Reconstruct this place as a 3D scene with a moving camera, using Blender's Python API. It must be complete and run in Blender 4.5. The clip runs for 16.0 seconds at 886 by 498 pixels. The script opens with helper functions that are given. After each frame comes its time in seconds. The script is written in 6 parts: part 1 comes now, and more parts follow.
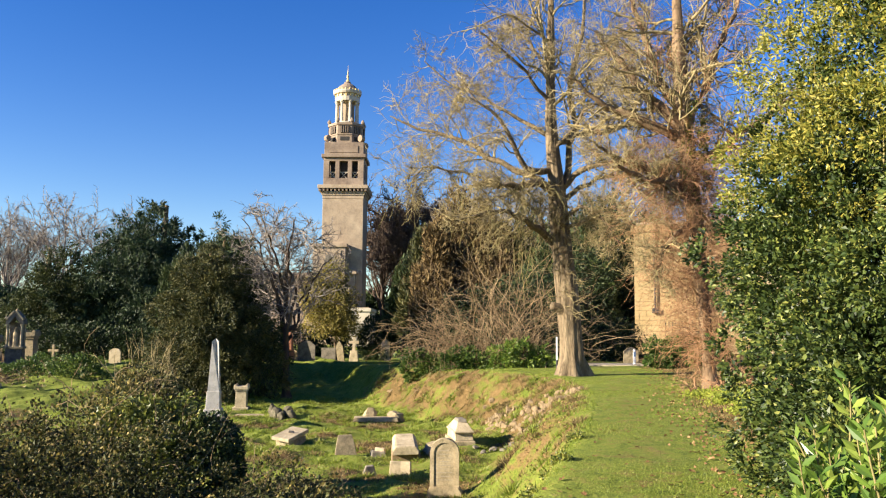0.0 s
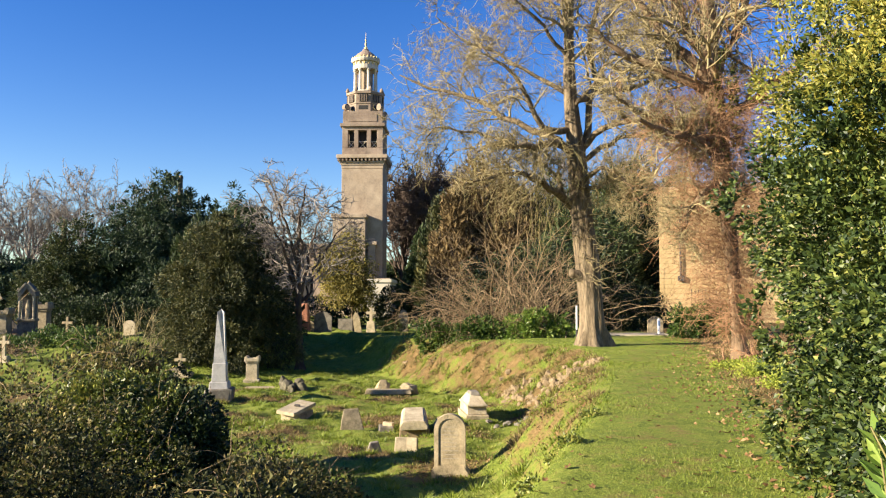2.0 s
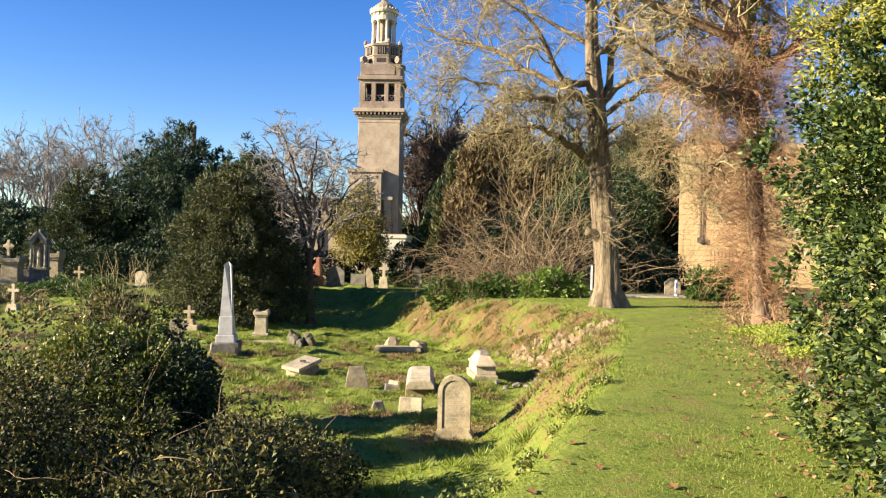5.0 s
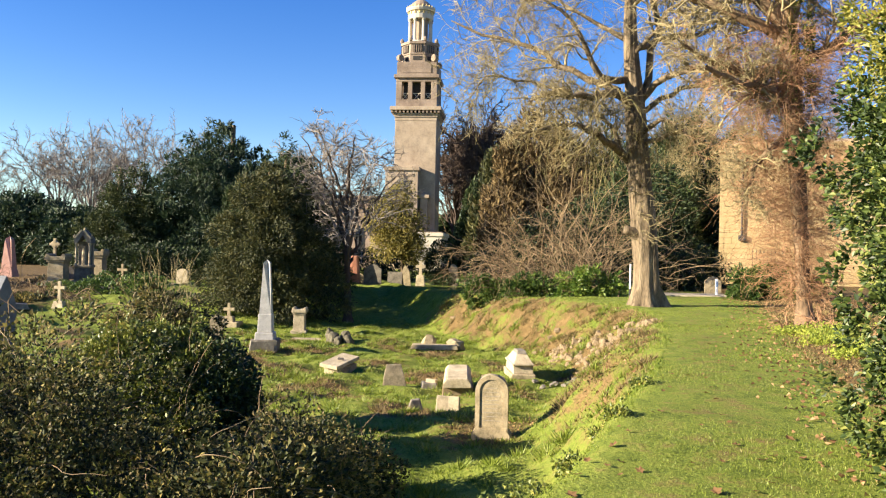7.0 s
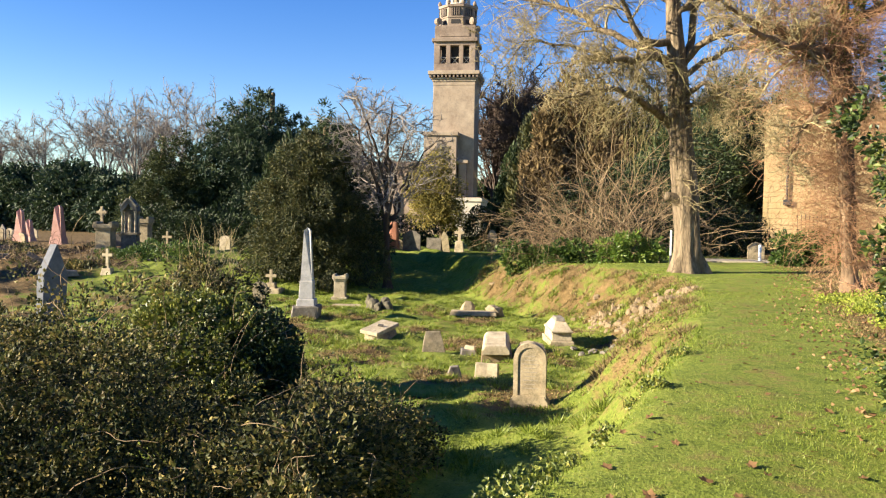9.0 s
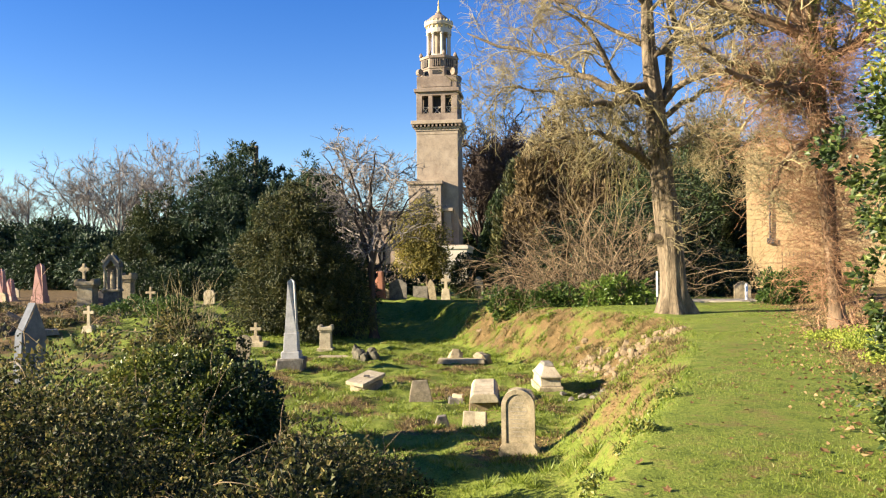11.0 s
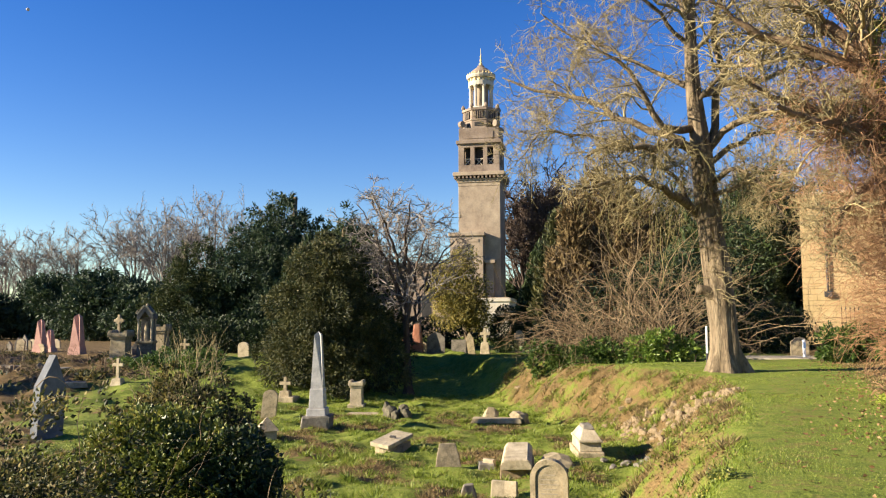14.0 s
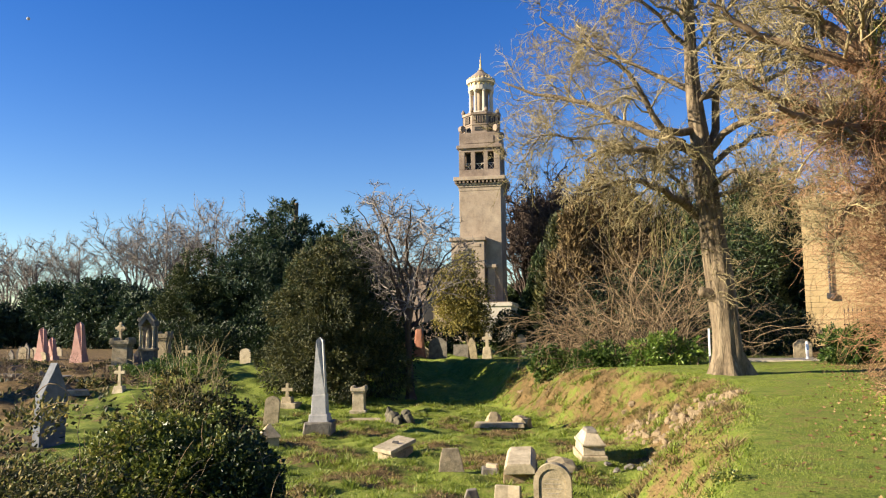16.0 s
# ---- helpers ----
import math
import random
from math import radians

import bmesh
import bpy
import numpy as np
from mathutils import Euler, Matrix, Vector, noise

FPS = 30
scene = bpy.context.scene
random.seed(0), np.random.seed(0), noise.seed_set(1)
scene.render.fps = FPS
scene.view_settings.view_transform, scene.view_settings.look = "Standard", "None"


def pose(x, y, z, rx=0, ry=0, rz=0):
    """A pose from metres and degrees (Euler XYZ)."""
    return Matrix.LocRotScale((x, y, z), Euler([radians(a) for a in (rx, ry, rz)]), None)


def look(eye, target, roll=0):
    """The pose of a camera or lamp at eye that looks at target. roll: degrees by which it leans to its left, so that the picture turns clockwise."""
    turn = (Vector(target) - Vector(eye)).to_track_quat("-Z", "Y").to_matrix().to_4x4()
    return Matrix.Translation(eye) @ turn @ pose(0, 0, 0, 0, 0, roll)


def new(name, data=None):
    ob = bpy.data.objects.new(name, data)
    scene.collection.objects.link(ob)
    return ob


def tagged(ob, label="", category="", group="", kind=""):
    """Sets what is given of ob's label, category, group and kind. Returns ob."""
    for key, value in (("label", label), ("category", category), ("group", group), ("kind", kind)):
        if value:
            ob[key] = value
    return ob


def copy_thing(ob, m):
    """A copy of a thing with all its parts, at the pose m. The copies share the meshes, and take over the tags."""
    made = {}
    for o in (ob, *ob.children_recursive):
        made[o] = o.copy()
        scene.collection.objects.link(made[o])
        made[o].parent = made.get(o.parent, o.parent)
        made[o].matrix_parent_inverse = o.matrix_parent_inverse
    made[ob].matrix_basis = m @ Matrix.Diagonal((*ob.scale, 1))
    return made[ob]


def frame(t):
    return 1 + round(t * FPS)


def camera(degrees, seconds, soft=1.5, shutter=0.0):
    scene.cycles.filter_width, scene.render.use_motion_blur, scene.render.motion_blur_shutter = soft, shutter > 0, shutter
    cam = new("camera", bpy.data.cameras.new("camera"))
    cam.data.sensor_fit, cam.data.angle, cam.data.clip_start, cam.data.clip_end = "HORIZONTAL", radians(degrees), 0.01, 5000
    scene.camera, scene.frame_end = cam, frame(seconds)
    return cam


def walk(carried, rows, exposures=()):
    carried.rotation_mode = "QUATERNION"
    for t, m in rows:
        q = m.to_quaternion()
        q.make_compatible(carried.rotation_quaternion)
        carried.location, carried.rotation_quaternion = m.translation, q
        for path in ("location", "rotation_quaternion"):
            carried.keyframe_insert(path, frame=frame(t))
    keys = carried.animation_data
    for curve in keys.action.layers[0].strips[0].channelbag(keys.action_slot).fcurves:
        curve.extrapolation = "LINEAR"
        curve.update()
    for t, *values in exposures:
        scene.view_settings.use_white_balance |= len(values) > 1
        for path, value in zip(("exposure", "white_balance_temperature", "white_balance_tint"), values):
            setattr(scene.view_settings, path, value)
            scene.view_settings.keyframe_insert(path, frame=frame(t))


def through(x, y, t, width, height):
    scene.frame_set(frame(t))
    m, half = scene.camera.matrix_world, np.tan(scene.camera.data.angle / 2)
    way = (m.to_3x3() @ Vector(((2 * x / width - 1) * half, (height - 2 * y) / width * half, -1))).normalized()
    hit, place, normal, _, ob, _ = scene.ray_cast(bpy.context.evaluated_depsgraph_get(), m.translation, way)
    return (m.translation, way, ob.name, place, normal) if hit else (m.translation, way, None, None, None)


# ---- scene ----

# ---------------- camera and walk ----------------
cam = camera(58.0, 16.0, soft=1.2)
ROWS = [
    (0.0, 0.000, -0.005, 1.616, 0.02, 5.70, 0.40), (0.5, 0.090, 0.331, 1.589, -0.10, 4.92, 1.27),
    (1.0, 0.164, 0.655, 1.584, -0.48, 4.38, 0.49), (1.5, 0.288, 1.151, 1.554, 1.24, 4.24, 0.49),
    (2.0, 0.380, 1.359, 1.535, 1.75, 3.65, 0.06), (2.5, 0.450, 1.766, 1.526, 2.10, 3.62, -0.48),
    (3.0, 0.511, 1.996, 1.538, 4.36, 4.63, 1.20), (3.5, 0.536, 2.098, 1.529, 4.91, 3.73, 1.28),
    (4.0, 0.554, 2.070, 1.528, 3.44, 0.80, 0.66), (4.2, 0.551, 2.138, 1.527, 2.42, 0.61, 0.76),
    (6.3, 0.495, 2.091, 1.544, 4.70, 0.28, 2.29), (6.5, 0.496, 2.102, 1.547, 5.03, -0.01, 2.08),
    (7.0, 0.506, 2.138, 1.550, 5.55, 0.34, 1.26), (7.5, 0.527, 2.083, 1.596, 5.85, 1.19, 0.84),
    (8.0, 0.522, 2.069, 1.614, 6.04, 1.69, 0.81), (8.5, 0.509, 2.109, 1.632, 6.90, -0.60, 1.13),
    (9.0, 0.528, 2.075, 1.630, 8.30, -2.24, 0.99), (9.5, 0.553, 2.064, 1.638, 9.07, 1.04, -0.14),
    (9.7, 0.577, 2.081, 1.616, 9.03, 2.19, -0.81), (11.8, 0.605, 2.470, 1.584, 6.92, 0.76, -0.19),
    (12.0, 0.628, 2.536, 1.590, 7.50, 1.00, -0.35), (12.5, 0.683, 2.853, 1.594, 9.52, 1.64, -0.85),
    (13.0, 0.727, 3.077, 1.565, 9.34, 2.34, -2.23), (13.5, 0.762, 3.407, 1.571, 8.96, 3.65, -2.04),
    (14.0, 0.784, 3.619, 1.597, 10.62, 5.02, -0.29), (14.5, 0.786, 3.564, 1.585, 11.75, 5.22, 1.21),
    (15.0, 0.785, 3.606, 1.592, 11.82, 5.57, 0.39), (15.5, 0.797, 3.598, 1.592, 11.24, 5.92, -0.54),
    (16.0, 0.780, 3.654, 1.580, 10.71, 5.39, -0.76),
]
walk(cam, [(t, pose(x, y, z, 90 + pitch, 0, yaw) @ pose(0, 0, 0, 0, 0, roll)) for t, x, y, z, yaw, pitch, roll in ROWS],
     exposures=[(0.0, 1.80), (3.0, 1.84), (4.2, 1.93), (7.0, 1.96), (9.5, 1.95), (12.5, 1.85), (14.5, 1.67), (16.0, 1.66)])

# ---------------- sky, sun ----------------
SUN_ELEVATION, SHADOW_TURN = 20.0, 19.0      # degrees; shadows fall towards +x, turned this far towards +y
world = bpy.data.worlds.new("sky")
scene.world = world
world.use_nodes = True
wn = world.node_tree.nodes
sky = wn.new("ShaderNodeTexSky")
sky.sky_type, sky.sun_disc = "NISHITA", False
sky.sun_elevation = radians(SUN_ELEVATION)
sun_to = Vector((-math.cos(radians(SHADOW_TURN)), -math.sin(radians(SHADOW_TURN)), math.tan(radians(SUN_ELEVATION)))).normalized()
sky.sun_rotation = math.atan2(sun_to.x, sun_to.y)
sky.air_density, sky.dust_density, sky.ozone_density, sky.altitude = 1.0, 0.0, 2.0, 300.0
deeper = wn.new("ShaderNodeHueSaturation")
deeper.inputs["Hue"].default_value, deeper.inputs["Saturation"].default_value = 0.522, 1.42
world.node_tree.links.new(sky.outputs[0], deeper.inputs["Color"])
world.node_tree.links.new(deeper.outputs[0], wn["Background"].inputs[0])
wn["Background"].inputs[1].default_value = 0.057
sun = new("sun", bpy.data.lights.new("sun", "SUN"))
sun.data.energy, sun.data.angle, sun.data.color = 5.0, radians(0.5), (1.0, 0.86, 0.66)
sun.matrix_world = look(tuple(sun_to * 50), (0, 0, 0))


# ---------------- materials ----------------
def node_material(name, rough=0.8, spec=0.4):
    m = bpy.data.materials.new(name)
    m.use_nodes = True
    b = m.node_tree.nodes["Principled BSDF"]
    b.inputs["Roughness"].default_value = rough
    b.inputs["Specular IOR Level"].default_value = spec
    return m, m.node_tree.nodes, m.node_tree.links, b


def ramp(nodes, stops):
    r = nodes.new("ShaderNodeValToRGB")
    while len(r.color_ramp.elements) < len(stops):
        r.color_ramp.elements.new(0.5)
    for e, (p, c) in zip(r.color_ramp.elements, stops):
        e.position, e.color = p, (*c, 1)
    return r


def surface(name, dark, mid, light, scale=3.0, fine=40.0, rough=0.85, bump=0.3, stain=None, stain_amount=0.5, spec=0.3, stretch=(1, 1, 1), depth=0.02):
    """A mottled solid surface: broad stains, fine grain, relief."""
    m, n, l, b = node_material(name, rough, spec)
    co, mp = n.new("ShaderNodeTexCoord"), n.new("ShaderNodeMapping")
    mp.inputs["Scale"].default_value = stretch
    l.new(co.outputs["Object"], mp.inputs["Vector"])
    a, f = n.new("ShaderNodeTexNoise"), n.new("ShaderNodeTexNoise")
    a.inputs["Scale"].default_value, a.inputs["Detail"].default_value, a.inputs["Roughness"].default_value = scale, 6, 0.65
    f.inputs["Scale"].default_value, f.inputs["Detail"].default_value = fine, 4
    l.new(mp.outputs[0], a.inputs["Vector"]), l.new(mp.outputs[0], f.inputs["Vector"])
    add = n.new("ShaderNodeMath")
    add.operation = "MULTIPLY_ADD"
    add.inputs[1].default_value = 0.35
    l.new(f.outputs[0], add.inputs[0]), l.new(a.outputs[0], add.inputs[2])
    r = ramp(n, [(0.42, dark), (0.66, mid), (0.92, light)])
    l.new(add.outputs[0], r.inputs[0])
    out = r.outputs[0]
    if stain:
        s = n.new("ShaderNodeTexNoise")
        s.inputs["Scale"].default_value, s.inputs["Detail"].default_value, s.inputs["Roughness"].default_value = scale * 1.7, 8, 0.75
        shift = n.new("ShaderNodeVectorMath")
        shift.inputs[1].default_value = (13.1, 7.7, 3.3)
        l.new(mp.outputs[0], shift.inputs[0]), l.new(shift.outputs[0], s.inputs["Vector"])
        sr = ramp(n, [(0.5, (0, 0, 0)), (0.68, (stain_amount,) * 3)])
        l.new(s.outputs[0], sr.inputs[0])
        mix = n.new("ShaderNodeMix")
        mix.data_type = "RGBA"
        l.new(sr.outputs[0], mix.inputs[0]), l.new(out, mix.inputs[6])
        mix.inputs[7].default_value = (*stain, 1)
        out = mix.outputs[2]
    l.new(out, b.inputs["Base Color"])
    bp = n.new("ShaderNodeBump")
    bp.inputs["Strength"].default_value, bp.inputs["Distance"].default_value = bump, depth
    l.new(add.outputs[0], bp.inputs["Height"]), l.new(bp.outputs[0], b.inputs["Normal"])
    return m


def foliage(name, stops, rough=0.45, spec=0.5, through=0.25):
    """Leaves: each leaf takes its own colour, some light comes through."""
    m, n, l, b = node_material(name, rough, spec)
    g = n.new("ShaderNodeNewGeometry")
    co, big = n.new("ShaderNodeTexCoord"), n.new("ShaderNodeTexNoise")
    big.inputs["Scale"].default_value, big.inputs["Detail"].default_value = 0.9, 2
    l.new(co.outputs["Object"], big.inputs["Vector"])
    k = n.new("ShaderNodeMath")
    k.operation, k.inputs[1].default_value = "MULTIPLY_ADD", 0.88
    off = n.new("ShaderNodeMath")
    off.operation, off.inputs[1].default_value, off.inputs[2].default_value = "MULTIPLY_ADD", 1.0, -0.42
    l.new(big.outputs[0], off.inputs[0])
    l.new(g.outputs["Random Per Island"], k.inputs[0]), l.new(off.outputs[0], k.inputs[2])
    r = ramp(n, stops)
    l.new(k.outputs[0], r.inputs[0]), l.new(r.outputs[0], b.inputs["Base Color"])
    if through:
        t, mix = n.new("ShaderNodeBsdfTranslucent"), n.new("ShaderNodeMixShader")
        mix.inputs[0].default_value = through
        l.new(r.outputs[0], t.inputs[0]), l.new(b.outputs[0], mix.inputs[1]), l.new(t.outputs[0], mix.inputs[2])
        l.new(mix.outputs[0], n["Material Output"].inputs[0])
    return m


M = {}
M["tower"] = surface("tower_stone", (0.22, 0.165, 0.115), (0.33, 0.26, 0.185), (0.42, 0.34, 0.245), 0.5, 6, 0.9, 0.3, (0.16, 0.13, 0.10), 0.5)
M["tower_upper"] = surface("weathered_upper_stone", (0.15, 0.11, 0.082), (0.245, 0.188, 0.14), (0.34, 0.27, 0.205), 0.6, 6, 0.9, 0.3, (0.11, 0.09, 0.075), 0.6)
M["lantern"] = surface("pale_lantern_stone", (0.357, 0.315, 0.238), (0.493, 0.442, 0.348), (0.578, 0.527, 0.425), 0.8, 6, 0.8, 0.2)
M["gold"] = surface("weathered_gilding", (0.45, 0.33, 0.12), (0.62, 0.47, 0.2), (0.75, 0.6, 0.3), 1.2, 8, 0.55, 0.2)
M["opening"] = surface("dark_opening", (0.02, 0.02, 0.02), (0.03, 0.03, 0.03), (0.05, 0.045, 0.04), 1, 8, 0.9, 0.1)
M["ashlar"] = surface("yellow_ashlar", (0.25, 0.18, 0.085), (0.33, 0.245, 0.12), (0.41, 0.315, 0.17), 0.6, 9, 0.9, 0.3, (0.36, 0.25, 0.13), 0.4)
M["joint"] = surface("lime_mortar", (0.28, 0.21, 0.12), (0.36, 0.28, 0.17), (0.42, 0.33, 0.2), 2, 20, 0.95, 0.3)
M["limestone"] = surface("weathered_limestone", (0.17, 0.136, 0.082), (0.33, 0.267, 0.163), (0.48, 0.398, 0.258), 3.2, 38, 0.9, 0.6, (0.08, 0.078, 0.043), 0.75)
M["pale_stone"] = surface("pale_limestone", (0.25, 0.204, 0.129), (0.42, 0.349, 0.228), (0.57, 0.485, 0.331), 3.0, 40, 0.9, 0.5, (0.13, 0.121, 0.069), 0.65)
M["grey_stone"] = surface("grey_marble", (0.29, 0.28, 0.255), (0.43, 0.415, 0.38), (0.54, 0.52, 0.475), 2.2, 30, 0.7, 0.25, (0.14, 0.15, 0.14), 0.5)
M["dark_stone"] = surface("blackened_and_shaded_limestone", (0.07, 0.065, 0.055), (0.17, 0.15, 0.12), (0.30, 0.27, 0.21), 2.6, 30, 0.95, 0.5, (0.04, 0.04, 0.035), 0.6)
M["mossy_rock"] = surface("mossy_rock", (0.04, 0.036, 0.026), (0.09, 0.08, 0.055), (0.19, 0.165, 0.115), 5.0, 34, 0.95, 0.7, (0.045, 0.055, 0.018), 0.8)
# grey marble darkened and blued: the shade is in the colour
M["grey_shaded"] = surface("shaded_grey_marble", (0.06, 0.065, 0.075), (0.10, 0.11, 0.125), (0.16, 0.17, 0.19), 3, 40, 0.7, 0.3)
M["pink"] = surface("pink_granite", (0.38, 0.20, 0.15), (0.52, 0.29, 0.22), (0.62, 0.38, 0.30), 2.0, 60, 0.5, 0.15, (0.30, 0.18, 0.14), 0.3)
M["brick"] = surface("red_brick", (0.22, 0.09, 0.05), (0.34, 0.15, 0.09), (0.42, 0.22, 0.14), 2.0, 30, 0.95, 0.4)
M["rubble"] = surface("rubble_limestone", (0.12, 0.086, 0.048), (0.21, 0.155, 0.088), (0.31, 0.24, 0.148), 4.0, 40, 0.95, 0.5, (0.136, 0.109, 0.061), 0.5)
M["letter"] = surface("worn_lettering", (0.19, 0.165, 0.12), (0.30, 0.26, 0.19), (0.40, 0.35, 0.27), 12, 60, 0.95, 0.2)
M["iron"] = surface("painted_iron", (0.02, 0.02, 0.02), (0.035, 0.035, 0.035), (0.06, 0.055, 0.05), 4, 30, 0.5, 0.2)
M["white"] = surface("white_paint", (0.62, 0.63, 0.65), (0.74, 0.75, 0.77), (0.8, 0.8, 0.82), 3, 30, 0.6, 0.1)
M["blue"] = surface("blue_paint", (0.10, 0.16, 0.28), (0.16, 0.25, 0.42), (0.22, 0.32, 0.5), 3, 30, 0.5, 0.1)
M["bark"] = surface("brown_bark", (0.042, 0.031, 0.019), (0.16, 0.12, 0.074), (0.29, 0.228, 0.145), 5.0, 30, 0.95, 1.0, (0.055, 0.048, 0.03), 0.75, stretch=(1, 1, 0.22), depth=0.08)
M["twig"] = surface("lichen_twigs", (0.10, 0.077, 0.042), (0.24, 0.195, 0.10), (0.41, 0.34, 0.17), 2.0, 14, 0.95, 0.2)
M["twig_green"] = surface("olive_twigs", (0.10, 0.085, 0.035), (0.20, 0.17, 0.07), (0.31, 0.27, 0.12), 2.0, 14, 0.95, 0.2)
M["twig_red"] = surface("russet_twigs", (0.16, 0.082, 0.04), (0.31, 0.175, 0.092), (0.44, 0.275, 0.155), 1.5, 14, 0.95, 0.2)
M["bark_red"] = surface("orange_bark", (0.085, 0.056, 0.033), (0.175, 0.118, 0.07), (0.27, 0.19, 0.118), 2.5, 22, 0.95, 0.8, stretch=(0.700, 0.700, 0.175), depth=0.04)
M["twig_brown"] = surface("brown_stems", (0.09, 0.06, 0.034), (0.22, 0.155, 0.088), (0.37, 0.28, 0.165), 1.5, 14, 0.95, 0.2)
M["twig_far"] = surface("far_bare_twigs", (0.13, 0.115, 0.10), (0.21, 0.185, 0.16), (0.29, 0.255, 0.22), 0.6, 5, 0.95, 0.0)
M["twig_dark"] = surface("dark_bare_twigs", (0.04, 0.029, 0.024), (0.078, 0.056, 0.044), (0.13, 0.097, 0.075), 0.6, 5, 0.95, 0.0)
M["yew"] = foliage("yew_needles", [(0.0, (0.014, 0.026, 0.010)), (0.5, (0.034, 0.055, 0.018)), (1.0, (0.075, 0.10, 0.03))], 0.6, 0.3, 0.15)
M["cedar"] = foliage("blue_green_needles", [(0.0, (0.013, 0.026, 0.014)), (0.5, (0.030, 0.054, 0.024)), (1.0, (0.065, 0.095, 0.04))], 0.6, 0.3, 0.15)
M["yew_brown"] = foliage("bronzed_yew", [(0.0, (0.020, 0.028, 0.011)), (0.5, (0.054, 0.062, 0.019)), (1.0, (0.13, 0.12, 0.04))], 0.6, 0.3, 0.15)
M["laurel"] = foliage("glossy_laurel", [(0.0, (0.022, 0.05, 0.012)), (0.5, (0.06, 0.11, 0.022)), (1.0, (0.15, 0.20, 0.04))], 0.48, 0.3, 0.25)
M["laurel_bright"] = foliage("young_laurel", [(0.0, (0.06, 0.12, 0.02)), (0.5, (0.13, 0.21, 0.035)), (1.0, (0.26, 0.32, 0.06))], 0.32, 0.5, 0.3)
M["holly"] = foliage("holly_leaves", [(0.0, (0.012, 0.022, 0.008)), (0.45, (0.038, 0.064, 0.015)), (0.8, (0.10, 0.135, 0.028)), (1.0, (0.23, 0.24, 0.055))], 0.48, 0.35, 0.15)
# holly again, with the sun on its top put into the colour
M["holly_lit"] = foliage("sunlit_holly", [(0.0, (0.06, 0.085, 0.015)), (0.4, (0.16, 0.175, 0.03)), (0.8, (0.33, 0.295, 0.05)), (1.0, (0.46, 0.40, 0.10))], 0.5, 0.35, 0.3)
M["bramble"] = foliage("bramble_leaves", [(0.0, (0.014, 0.018, 0.007)), (0.35, (0.046, 0.054, 0.017)), (0.60, (0.115, 0.118, 0.034)), (0.78, (0.15, 0.115, 0.05)), (0.9, (0.24, 0.20, 0.06)), (1.0, (0.38, 0.30, 0.10))], 0.6, 0.25, 0.25)
M["ivy"] = foliage("ivy_leaves", [(0.0, (0.012, 0.024, 0.010)), (0.6, (0.030, 0.050, 0.015)), (1.0, (0.07, 0.10, 0.028))], 0.5, 0.3, 0.1)
M["holm"] = foliage("holm_oak_leaves", [(0.0, (0.018, 0.028, 0.010)), (0.5, (0.046, 0.062, 0.020)), (1.0, (0.10, 0.115, 0.036))], 0.6, 0.25, 0.15)
# yellow-green ivy; on the bramble clump this colour carries the sunlight
M["ivy_gold_lit"] = foliage("yellow_and_sunlit_ivy", [(0.0, (0.04, 0.06, 0.014)), (0.5, (0.12, 0.15, 0.028)), (0.85, (0.24, 0.25, 0.05)), (1.0, (0.40, 0.34, 0.09))], 0.45, 0.4, 0.2)
M["russet_leaf"] = foliage("brown_conifer", [(0.0, (0.05, 0.035, 0.015)), (0.5, (0.13, 0.09, 0.04)), (1.0, (0.24, 0.175, 0.08))], 0.8, 0.2, 0.15)
M["weed"] = foliage("verge_weeds", [(0.0, (0.11, 0.15, 0.02)), (0.5, (0.24, 0.30, 0.035)), (1.0, (0.40, 0.42, 0.07))], 0.6, 0.3, 0.3)
M["olive"] = foliage("yellowing_leaves", [(0.0, (0.08, 0.08, 0.022)), (0.5, (0.21, 0.185, 0.045)), (1.0, (0.38, 0.31, 0.08))], 0.6, 0.3, 0.3)
M["blade"] = foliage("grass_blades", [(0.0, (0.095, 0.14, 0.016)), (0.5, (0.185, 0.24, 0.031)), (0.85, (0.25, 0.295, 0.046)), (1.0, (0.34, 0.30, 0.10))], 0.5, 0.35, 0.35)
M["straw"] = foliage("dry_grass", [(0.0, (0.085, 0.075, 0.025)), (0.5, (0.19, 0.145, 0.06)), (1.0, (0.33, 0.25, 0.12))], 0.8, 0.2, 0.3)
M["dead_leaf"] = foliage("dead_leaves", [(0.0, (0.10, 0.05, 0.02)), (0.5, (0.21, 0.12, 0.05)), (1.0, (0.36, 0.235, 0.11))], 0.7, 0.3, 0.2)
M["moon"] = surface("moon_rock", (0.300, 0.300, 0.300), (0.420, 0.420, 0.420), (0.480, 0.480, 0.480), 0.02, 0.1, 1.0, 0.0)
M["gravel"] = surface("pale_gravel", (0.34, 0.28, 0.18), (0.46, 0.39, 0.27), (0.56, 0.49, 0.36), 6, 60, 0.95, 0.4)


